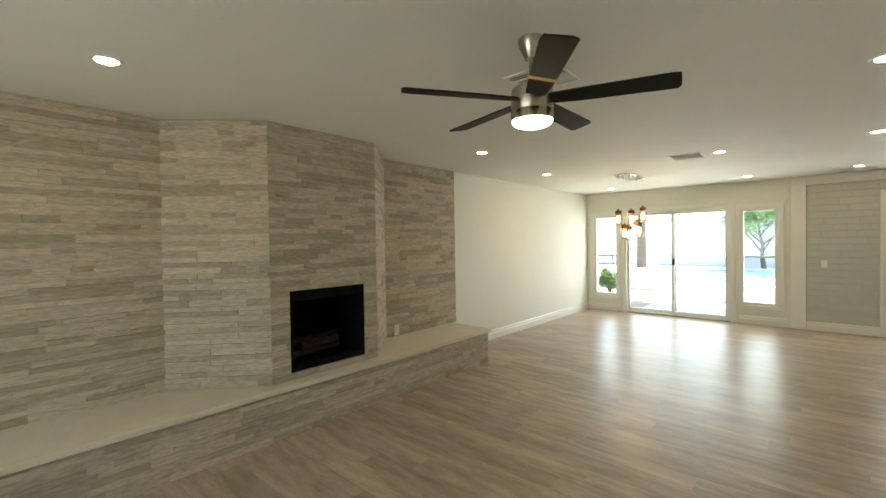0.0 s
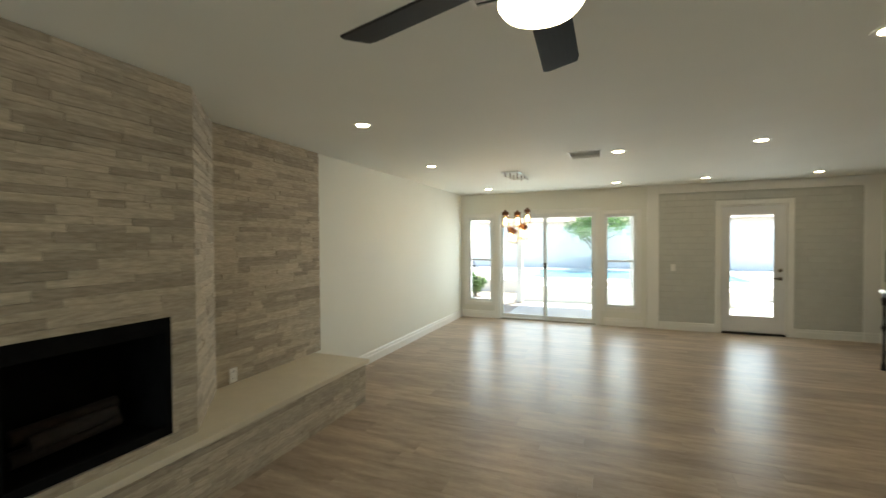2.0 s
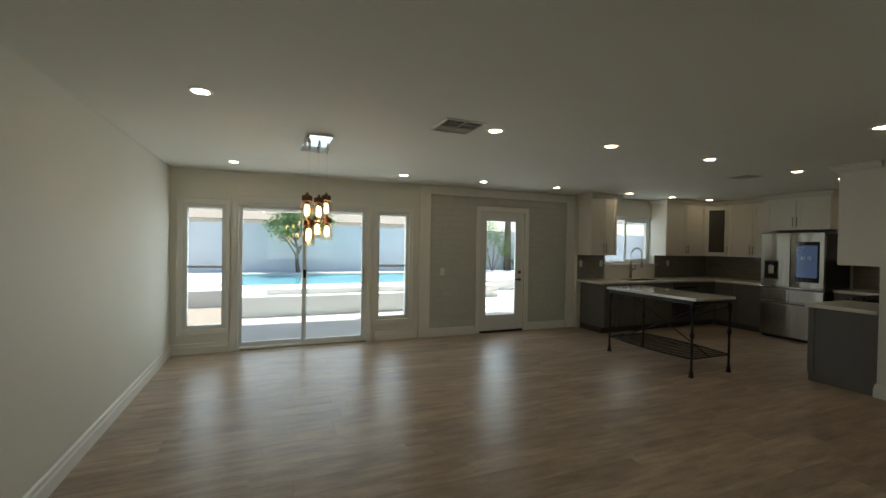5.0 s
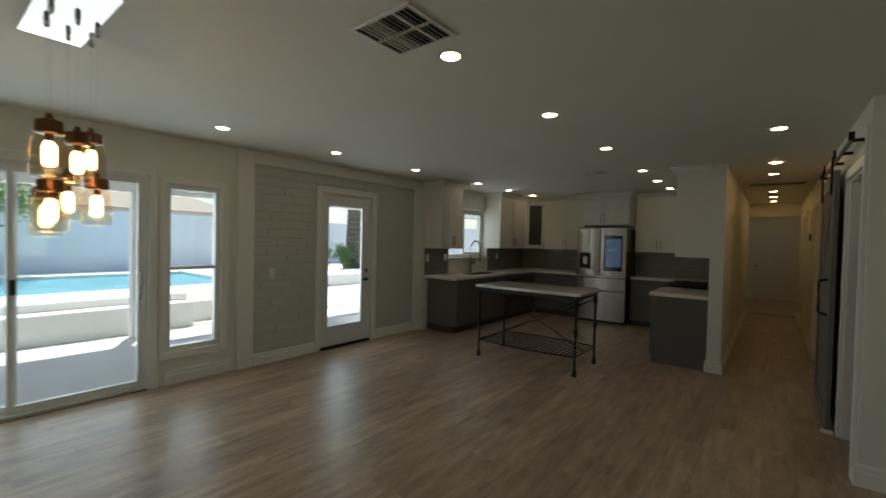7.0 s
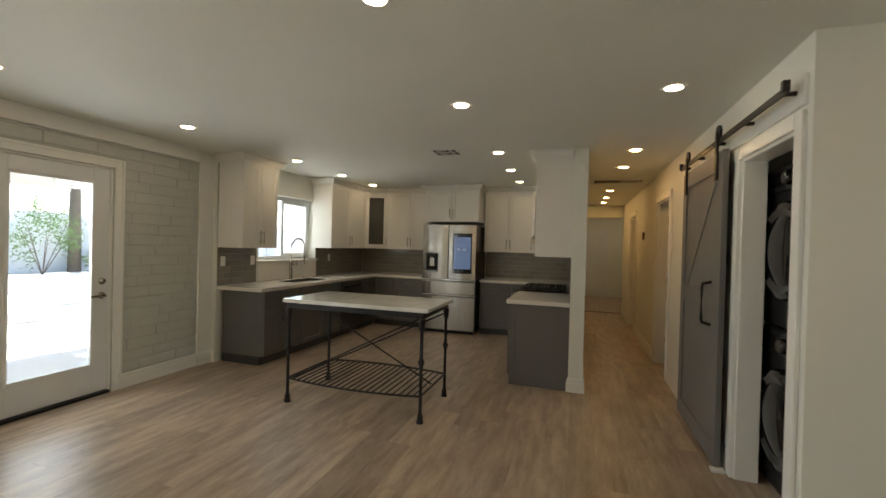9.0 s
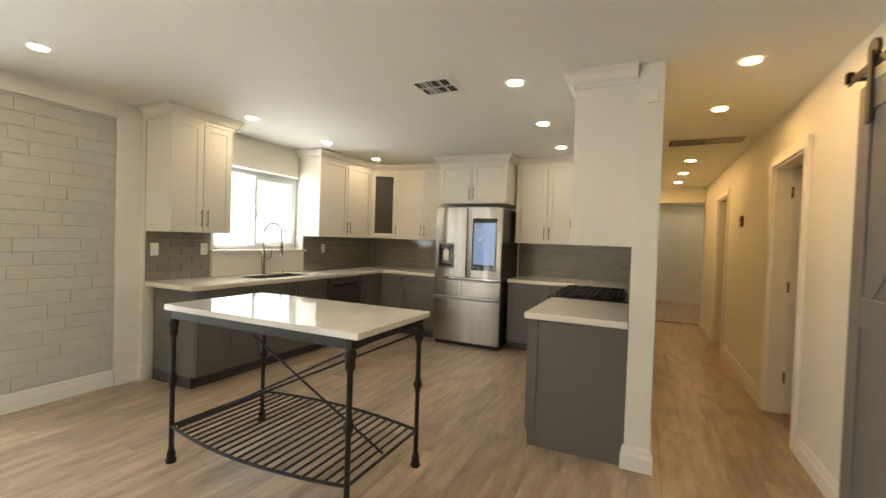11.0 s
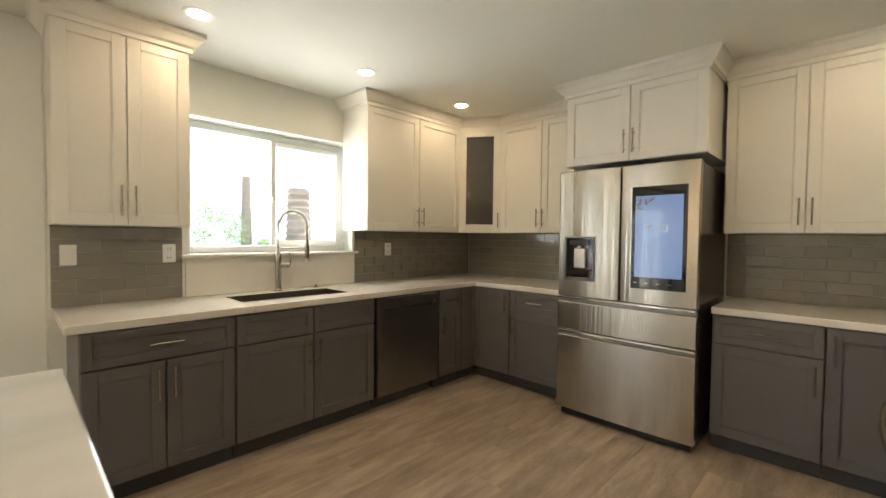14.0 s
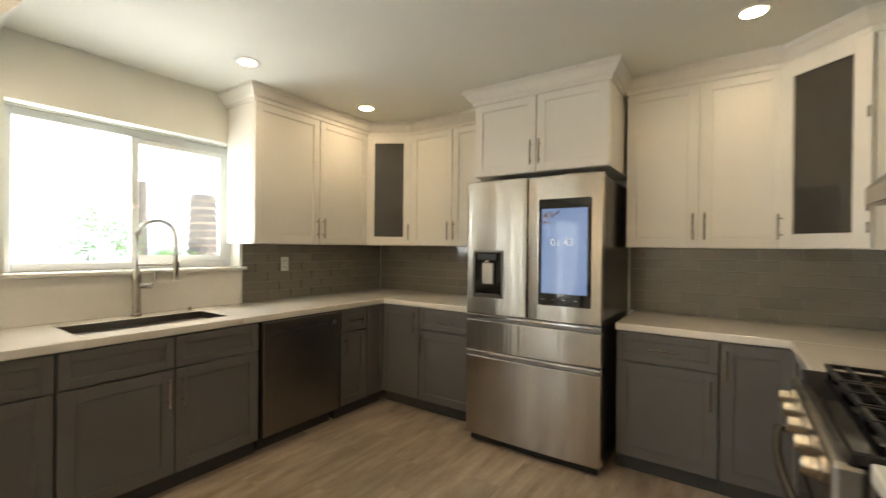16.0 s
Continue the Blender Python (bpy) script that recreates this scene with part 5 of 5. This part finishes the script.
for x0, x1 in ((4.80, 5.52), (7.62, 8.34)):
    r = root("interior_door", pose(x1 - 0.002, 6.338, 0.008, 0, 0, 97), "white panelled door standing open into a side room", "door", "hallway doors")
    Shape().box(-0.70, 0.0, -0.035, 0.0, 0.0, 2.02).done("leaf", DOORPAINT, r, 0.002)
    for z in (0.25, 1.0, 1.78):
        Shape().box(-0.001, 0.012, -0.036, 0.004, z, z + 0.09).done("hinge", COPPER, r, 0.001)
    Shape().lathe([(0.03, 0), (0.012, 0.015), (0.012, 0.04), (0.028, 0.05), (0.026, 0.075), (0.01, 0.08)], -0.63, -0.0355, 18, "y", 0.95).done("knob", NICKEL, r, smooth=True)
r = root("thermostat", pose(6.72, 6.462, 1.66, 0, 0, 180), "small bronze thermostat on the hallway wall", "thermostat")
Shape().box(-0.05, 0.05, -0.022, 0, -0.06, 0.06).done("case", COPPER, r, 0.004)
Shape().box(-0.03, 0.03, -0.0235, -0.0222, 0.0, 0.04).done("display", BLACKGLASS, r)
r = root("interior_door", pose(13.196, 7.35, 0.008, 0, 0, -90), "white closed door at the hallway's far end", "door", "hallway doors")
Shape().box(0.0, 0.8, -0.035, 0.0, 0.0, 2.02).done("leaf", DOORPAINT, r, 0.002)
for x0, x1 in ((0.1, 0.36), (0.44, 0.70)):
    for z0, z1 in ((0.2, 0.9), (1.02, 1.86)):
        sash(Shape(), x0, x1, z0, z1, -0.042, -0.0352, 0.02).done("moulding", DOORPAINT, r, 0.002)
Shape().lathe([(0.03, 0), (0.012, 0.015), (0.012, 0.04), (0.028, 0.05), (0.01, 0.08)], 0.07, -0.0355, 18, "y", 0.95).done("knob", NICKEL, r, smooth=True)
sp = Shape().box(9.76, 9.84, 6.47, 7.35, 0.001, 0.008)
tagged(sp.done("threshold_strip", COPPER, None, 0.002), "narrow metal strip where the hallway floor ends", "threshold")
r = root("wall_switch", pose(1.8285, 6.055, 1.26, 0, 0, -90), "white three-rocker switch plate on the painted wall", "switch", "wall plates")
Shape().box(-0.082, 0.082, -0.006, 0, -0.058, 0.058).done("cover", PLASTIC, r, 0.002)
for x in (-0.046, 0.0, 0.046):
    Shape().box(x - 0.016, x + 0.016, -0.0095, -0.0062, -0.033, 0.033).done("rocker", PLASTIC, r, 0.002)
r = root("smoke_detector", pose(3.95, 7.42, 2.24), "white sensor on the partition's end", "sensor")
Shape().box(-0.018, -0.0005, -0.03, 0.03, -0.04, 0.04).done("case", PLASTIC, r, 0.004)

# ---- yard ----


def leaf_cloud(name, centre, radii, count, size, mat, parent, seed, gaps=0.35):
    """A crown of many small folded leaves, in uneven clumps with gaps."""
    rng = random.Random(seed)
    s = Shape()
    clumps = []
    for _ in range(16):
        d = Vector((rng.gauss(0, 1), rng.gauss(0, 1), rng.gauss(0, 0.8))).normalized() * (0.45 + 0.5 * rng.random())
        clumps.append(Vector((d.x * radii[0], d.y * radii[1], d.z * radii[2])))
    for i in range(count):
        c = clumps[i % len(clumps)]
        p = Vector(centre) + c + Vector((rng.gauss(0, radii[0] * 0.2), rng.gauss(0, radii[1] * 0.2), rng.gauss(0, radii[2] * 0.2)))
        e = Euler((rng.uniform(-1, 1), rng.uniform(-1, 1), rng.uniform(0, 6.3))).to_matrix()
        l = size * rng.uniform(0.6, 1.3)
        v = [s.bm.verts.new(p + e @ Vector(q)) for q in ((-l, 0, 0), (0, -l * 0.4, l * 0.15), (l, 0, 0), (0, l * 0.4, l * 0.15))]
        s.bm.faces.new((v[0], v[1], v[2]))
        s.bm.faces.new((v[0], v[2], v[3]))
    ob = s.done(name, mat, parent)
    return tagged(ob, kind="stuff")


def tree(x, y, z, height, crown, seed, label, trunk=0.09):
    r = root("tree", pose(x, y, z), label, "tree", "yard trees")
    rng = random.Random(seed)
    s = Shape()
    pts = [Vector((0, 0, -0.05))]
    for i in range(5):
        pts.append(pts[-1] + Vector((rng.uniform(-0.08, 0.08), rng.uniform(-0.08, 0.08), height * 0.62 / 5)))
    for i, (a, b) in enumerate(zip(pts, pts[1:])):
        s.rod(a, b, trunk * (1 - 0.12 * i), trunk * (1 - 0.12 * (i + 1)), 10)
    for k in range(8):
        a = pts[2 + k % 4]
        ang = k * 2.4 + rng.random()
        b = a + Vector((math.cos(ang) * crown * 0.75, math.sin(ang) * crown * 0.75, height * rng.uniform(0.2, 0.42)))
        mid = a.lerp(b, 0.5) + Vector((0, 0, 0.1))
        s.rod(a, mid, trunk * 0.4, trunk * 0.28, 7).rod(mid, b, trunk * 0.28, trunk * 0.1, 7)
    s.done("trunk", BARK, r, smooth=True)
    leaf_cloud("crown", (0, 0, height * 0.78), (crown, crown, height * 0.3), 3600, 0.075, LEAF, r, seed)
    return r


def shrub(x, y, z, rad, h, seed, label):
    r = root("shrub", pose(x, y, z), label, "shrub", "yard shrubs")
    rng = random.Random(seed)
    s = Shape()
    for k in range(7):
        a = k * 0.9
        s.rod((0, 0, -0.03), (math.cos(a) * rad * 0.7, math.sin(a) * rad * 0.7, h * rng.uniform(0.5, 0.8)), 0.014, 0.005, 6)
    s.done("stems", BARK, r)
    leaf_cloud("foliage", (0, 0, h * 0.55), (rad, rad, h * 0.5), 1500, 0.05, LEAFDARK, r, seed)
    return r


tree(-0.8, 22.6, 0.28, 2.6, 1.15, 3, "small leafy green tree beside the pool wall")
shrub(7.6, 22.2, 0.28, 0.85, 2.2, 5, "leafy green shrub by the yard wall")
shrub(8.6, 20.0, 0.28, 0.4, 1.0, 6, "low green shrub by the yard wall")
shrub(-3.95, 15.4, -0.11, 0.27, 0.75, 7, "low round green shrub beside the patio")
shrub(9.3, 22.5, 0.28, 0.4, 0.9, 8, "small green shrub by the yard wall")


def palm(x, y, rings, label, k=1.0):
    r = root("palm_trunk", pose(x, y, 0.28 if y > 18 else -0.08), label, "tree", "palm trunks")
    s = Shape()
    for i in range(rings):
        s.lathe([(k * (0.23 - 0.004 * i), 0.0), (k * (0.25 - 0.004 * i), 0.06), (k * (0.22 - 0.004 * i), 0.2)], 0, 0, 16, cz=i * 0.2)
    s.done("trunk", BARK, r, smooth=True)


palm(8.8, 22.85, 16, "bare brown palm trunk by the yard wall", 0.75)
palm(9.33, 20.25, 12, "cut-off grey-brown palm trunk in the yard", 1.65)
palm(-4.84, 21.5, 20, "slender brown palm trunk beyond the pool deck", 0.8)
r = root("lounge_chair", pose(-5.2, 18.4, 0.28, 0, 0, 25), "dark metal lounge chair on the pool deck", "chair")
Shape().tube([(-0.3, -0.9, 0.0), (-0.3, -0.85, 0.30), (-0.3, 0.25, 0.33), (-0.3, 0.85, 0.75)], 0.018).tube([(0.3, -0.9, 0.0), (0.3, -0.85, 0.30), (0.3, 0.25, 0.33), (0.3, 0.85, 0.75)], 0.018).rod((-0.3, 0.25, 0.33), (-0.3, 0.45, 0), 0.016).rod((0.3, 0.25, 0.33), (0.3, 0.45, 0), 0.016).done("frame", BLACK, r, smooth=True)
for i in range(14):
    y = -0.8 + i * 0.078
    Shape().box(-0.3, 0.3, y, y + 0.05, 0.318, 0.326).done("slat", GRAPHITE, r)
for i in range(8):
    t = (i + 0.5) / 8
    Shape().box(-0.3, 0.3, 0.25 + 0.6 * t - 0.02, 0.25 + 0.6 * t + 0.02, 0.335 + 0.42 * t, 0.343 + 0.42 * t).done("slat", GRAPHITE, r)
r = root("path_light", pose(-2.75, 15.9, -0.11), "low dark path light at the patio's edge", "light")
Shape().rod((0, 0, 0), (0, 0, 0.28), 0.03).lathe([(0.05, 0.28), (0.05, 0.31), (0.01, 0.33)], 0, 0, 14).done("post", BLACK, r, smooth=True)
h = root("neighbour_house", pose(2, 36, -0.3), "pale neighbouring house with a low roof behind the wall", "house")
Shape().box(-12, 10, 0, 8, 0, 3.2).done("wall", STUCCO, h)
s = Shape()
vs = [s.bm.verts.new(p) for p in ((-12.5, -0.5, 3.2), (10.5, -0.5, 3.2), (10.5, 8.5, 3.2), (-12.5, 8.5, 3.2), (-9, 4, 4.9), (7, 4, 4.9))]
for f in ((0, 1, 5, 4), (1, 2, 5), (2, 3, 4, 5), (3, 0, 4), (3, 2, 1, 0)):
    s.bm.faces.new([vs[i] for i in f])
s.done("roof", GRAVEL, h)
for x in (-8.5, -3.0, 2.5, 7.0):
    wn = Shape().box(x, x + 1.3, -0.03, -0.002, 1.0, 2.3).done("window", BLACKGLASS, h)

# ---- pieces of walls and floor ----
SHARED = {}


def piece_mesh(key, make, mat):
    if key not in SHARED:
        s = Shape()
        make(s)
        bmesh.ops.recalc_face_normals(s.bm, faces=s.bm.faces)
        me = bpy.data.meshes.new(key[0])
        s.bm.to_mesh(me)
        s.bm.free()
        me.materials.append(mat)
        SHARED[key] = me
    return SHARED[key]


def chamfered(s, lx, lz, th, c):
    """A slab lx wide and lz high in the xz plane, standing out to -y by th, its face edges eased by c."""
    a = [s.bm.verts.new(p) for p in ((0, 0, 0), (lx, 0, 0), (lx, 0, lz), (0, 0, lz))]
    b = [s.bm.verts.new(p) for p in ((0, -th + c, 0), (lx, -th + c, 0), (lx, -th + c, lz), (0, -th + c, lz))]
    f = [s.bm.verts.new(p) for p in ((c, -th, c), (lx - c, -th, c), (lx - c, -th, lz - c), (c, -th, lz - c))]
    s.bm.faces.new(f)
    for u, v in ((a, b), (b, f)):
        for i in range(4):
            j = (i + 1) % 4
            s.bm.faces.new((u[i], u[j], v[j], v[i]))


def place(name, mesh, parent, m):
    ob = new(name, mesh)
    ob.parent = parent
    ob.matrix_basis = m
    return ob


# ledger stone on the fireplace wall; seg: start, direction (degrees), length, heights
rng = random.Random(11)
STONES = []
LENS = (0.12, 0.18, 0.25, 0.33, 0.42, 0.54)
THICK = (0.015, 0.0165, 0.018, 0.020)


def ledger(parent, p, q, z0, z1, near, hole=None):
    """Courses of stone strips from p to q; the outside is to the right of the way from p to q."""
    p, q = Vector(p), Vector(q)
    L = (q - p).length
    ang = math.degrees(math.atan2(q.y - p.y, q.x - p.x))
    z = z0
    row = 0
    while z < z1 - 0.006:
        h = min(0.0375 if row % 3 else 0.05, z1 - z)
        x = -rng.choice((0.0, 0.05, 0.12, 0.2)) if L > 0.9 else 0.0
        while x < L - 0.002:
            l = rng.choice(LENS)
            x0, x1 = max(0.0, x), min(L, x + l)
            if L - x1 < 0.05:
                x1 = L
            spans = [(x0, x1)]
            if hole and z + h > hole[2] + 0.01 and z < hole[3] - 0.01:
                spans = [(a, b) for a, b in ((x0, min(x1, hole[0])), (max(x0, hole[1]), x1)) if b - a > 0.012]
            for a, b in spans:
                STONES.append((parent, p, ang, a, round(b - a, 3), z, round(h, 3), rng.choice(THICK), near))
            x = x1
        z += h
        row += 1


# walls run so that the room lies to the right of the way
x_b = WEST + 0.0045
ledger(stone_wall, (x_b, 0.42), (x_b, 3.68), 0.4005, 2.438, False)
ledger(stone_wall, (x_b, 3.68), (FPX - BED + 0.0055, 4.2549), 0.4005, 2.438, False)
ledger(stone_wall, (FPX - BED + 0.001, 4.2435), (FPX - BED + 0.001, 5.2865), 0.4005, 2.438, True, (FB[0] - 4.2435, FB[1] - 4.2435, FB[2], FB[3]))
ledger(stone_wall, (FPX - BED + 0.0055, 5.2751), (x_b, 5.84), 0.4005, 2.438, False)
ledger(stone_wall, (x_b, 5.84), (x_b, 7.085), 0.4005, 2.438, True)
ledger(hearth_body, (HX0 - 0.0445, 0.42), (HX0 - 0.0445, 6.956), 0.0, 0.36, False)
ledger(hearth_body, (HX0 - 0.0445, 6.956), (WEST + 0.002, 6.956), 0.0, 0.36, False)
rest = {}
count = 0
for parent, p, ang, a, l, z, h, th, near in STONES:
    m = Matrix.Translation((p.x, p.y, z)) @ Matrix.Rotation(radians(ang), 4, "Z") @ Matrix.Translation((a, 0, 0))
    if near and count < 290:
        place("stone", piece_mesh(("stone", l, h, th), lambda s: chamfered(s, l - 0.0004, h - 0.0004, th, 0.0012), STONE), parent, m)
        count += 1
    else:
        rest.setdefault((parent.name, rng.randrange(9)), []).append((m, l, h, th))
PARENTS = {stone_wall.name: stone_wall, hearth_body.name: hearth_body}
for (pn, k), items in sorted(rest.items(), key=lambda e: e[0]):
    s = Shape()
    for m, l, h, th in items:
        before = len(s.bm.verts)
        chamfered(s, l - 0.0004, h - 0.0004, th, 0.0012)
        s.bm.verts.ensure_lookup_table()
        for v in s.bm.verts[before:]:
            v.co = m @ v.co
    tagged(s.done("stones", STONE, PARENTS[pn]), kind="stuff")

# painted brick panel
BL, BH = 0.405, 0.1015
row = 0
z = 0.145
while z < 2.299:
    h = min(BH, 2.30 - z)
    x = 0.546 - (0.2 if row % 2 else 0.0) - 0.03 * ((row * 7) % 5)
    while x < 3.222:
        a, b = max(x, 0.546), min(x + BL, 3.223)
        spans = [(a, b)]
        if z < 2.07 + 0.07:
            spans = [(u, v) for u, v in ((a, min(b, 1.368)), (max(a, 2.392), b)) if v - u > 0.02]
        for u, v in spans:
            l, hh = round(v - u - 0.001, 3), round(h - 0.0045, 3)
            th = (0.0055, 0.0065, 0.0075)[(row * 5 + int(x * 13)) % 3]
            place("brick", piece_mesh(("brick", l, hh, th), lambda s: chamfered(s, l, hh, th, 0.0035), BRICK), brick_wall,
                  pose(u + 0.002, NORTH - 0.0301, z + 0.002 + 0.0012 * math.sin(row * 5.1 + x * 7.3), 0, 0.22 * math.sin(row * 3.7 + x * 11.0), 0))
        x += BL
    z += BH
    row += 1

# grey tile backsplash
TW, TH = 0.215, 0.0757


def splash(name, p, q, z0, z1, label):
    p, q = Vector(p), Vector(q)
    L = (q - p).length
    ang = math.degrees(math.atan2(q.y - p.y, q.x - p.x))
    M = Matrix.Translation((p.x, p.y, 0)) @ Matrix.Rotation(radians(ang), 4, "Z")
    s = Shape().box(0, L, -0.003, -0.0005, z0, z1)
    bed = setting(s, name, TGROUT, label, "backsplash")
    bed.matrix_basis = M
    z, row = z0, 0
    while z < z1 - 0.005:
        h = min(TH, z1 - z)
        x = -TW / 2 if row % 2 else 0.0
        while x < L - 0.004:
            a, b = max(0, x), min(L, x + TW)
            l, hh = round(b - a - 0.003, 3), round(h - 0.003, 3)
            if l > 0.006:
                place("tile", piece_mesh(("tile", l, hh), lambda s: chamfered(s, l, hh, 0.006, 0.0015), TILE), bed, pose(a + 0.0015, -0.0029, z + 0.0015))
            x += TW
        z += TH
        row += 1


ZB, ZT = TOP + 0.001, 1.3445
splash("backsplash", (3.432, KNORTH), (4.06, KNORTH), ZB, ZT, "glossy grey-brown glass tile beside the window")
splash("backsplash", (5.378, KNORTH), (EAST - 0.01, KNORTH), ZB, ZT, "glossy grey-brown glass tile backsplash")
splash("backsplash", (EAST, KNORTH - 0.01), (EAST, 9.86), ZB, ZT, "glossy grey-brown glass tile backsplash")
splash("backsplash", (EAST, 8.99), (EAST, 7.512), ZB, ZT, "glossy grey-brown glass tile backsplash by the range")
splash("backsplash", (EAST - 0.01, 7.50), (3.97, 7.50), ZB, ZT, "glossy grey-brown glass tile behind the range")

# oak planks, laid along x
PW, PL = 0.178, 1.22
rng = random.Random(23)
areas = []
loose = {}
singles = 0
y = SOUTH - 0.05
row = 0
while y < NORTH - 0.002:
    y1 = min(y + PW, NORTH - 0.001)
    x = WEST - 0.1 - rng.random() * PL
    xe = EAST if y > 7.36 else (9.8 if y > 6.2 else (6.0 if y > 4.4 else 1.9))
    while x < xe:
        a, b = max(x, WEST - 0.1), min(x + PL, xe)
        w_, l = round(y1 - y - 0.0012, 4), round(b - a - 0.0012, 3)
        if l > 0.01:
            full = abs(l - (PL - 0.0012)) < 0.002
            if singles < 295 and 4.6 < y < 10.8 and full and b < 6.9:
                place("plank", piece_mesh(("plank", w_, l), lambda s: s.box(0, l, 0, w_, -0.0118, 0.0), PLANK), floor, pose(a, y, 0))
                singles += 1
            else:
                loose.setdefault(rng.randrange(8), []).append((a, a + l, y, y + w_))
        x += PL
    y += PW
    row += 1
for k, items in sorted(loose.items()):
    s = Shape()
    for a, b, c, d in items:
        s.box(a, b, c, d, -0.0118, 0.0)
    tagged(s.done("planks", PLANK, floor), kind="stuff")
s = Shape().box(9.8, 13.2, 5.4, 8.4, -0.0118, 0.0)
s.done("far_floor", PLANK, floor)
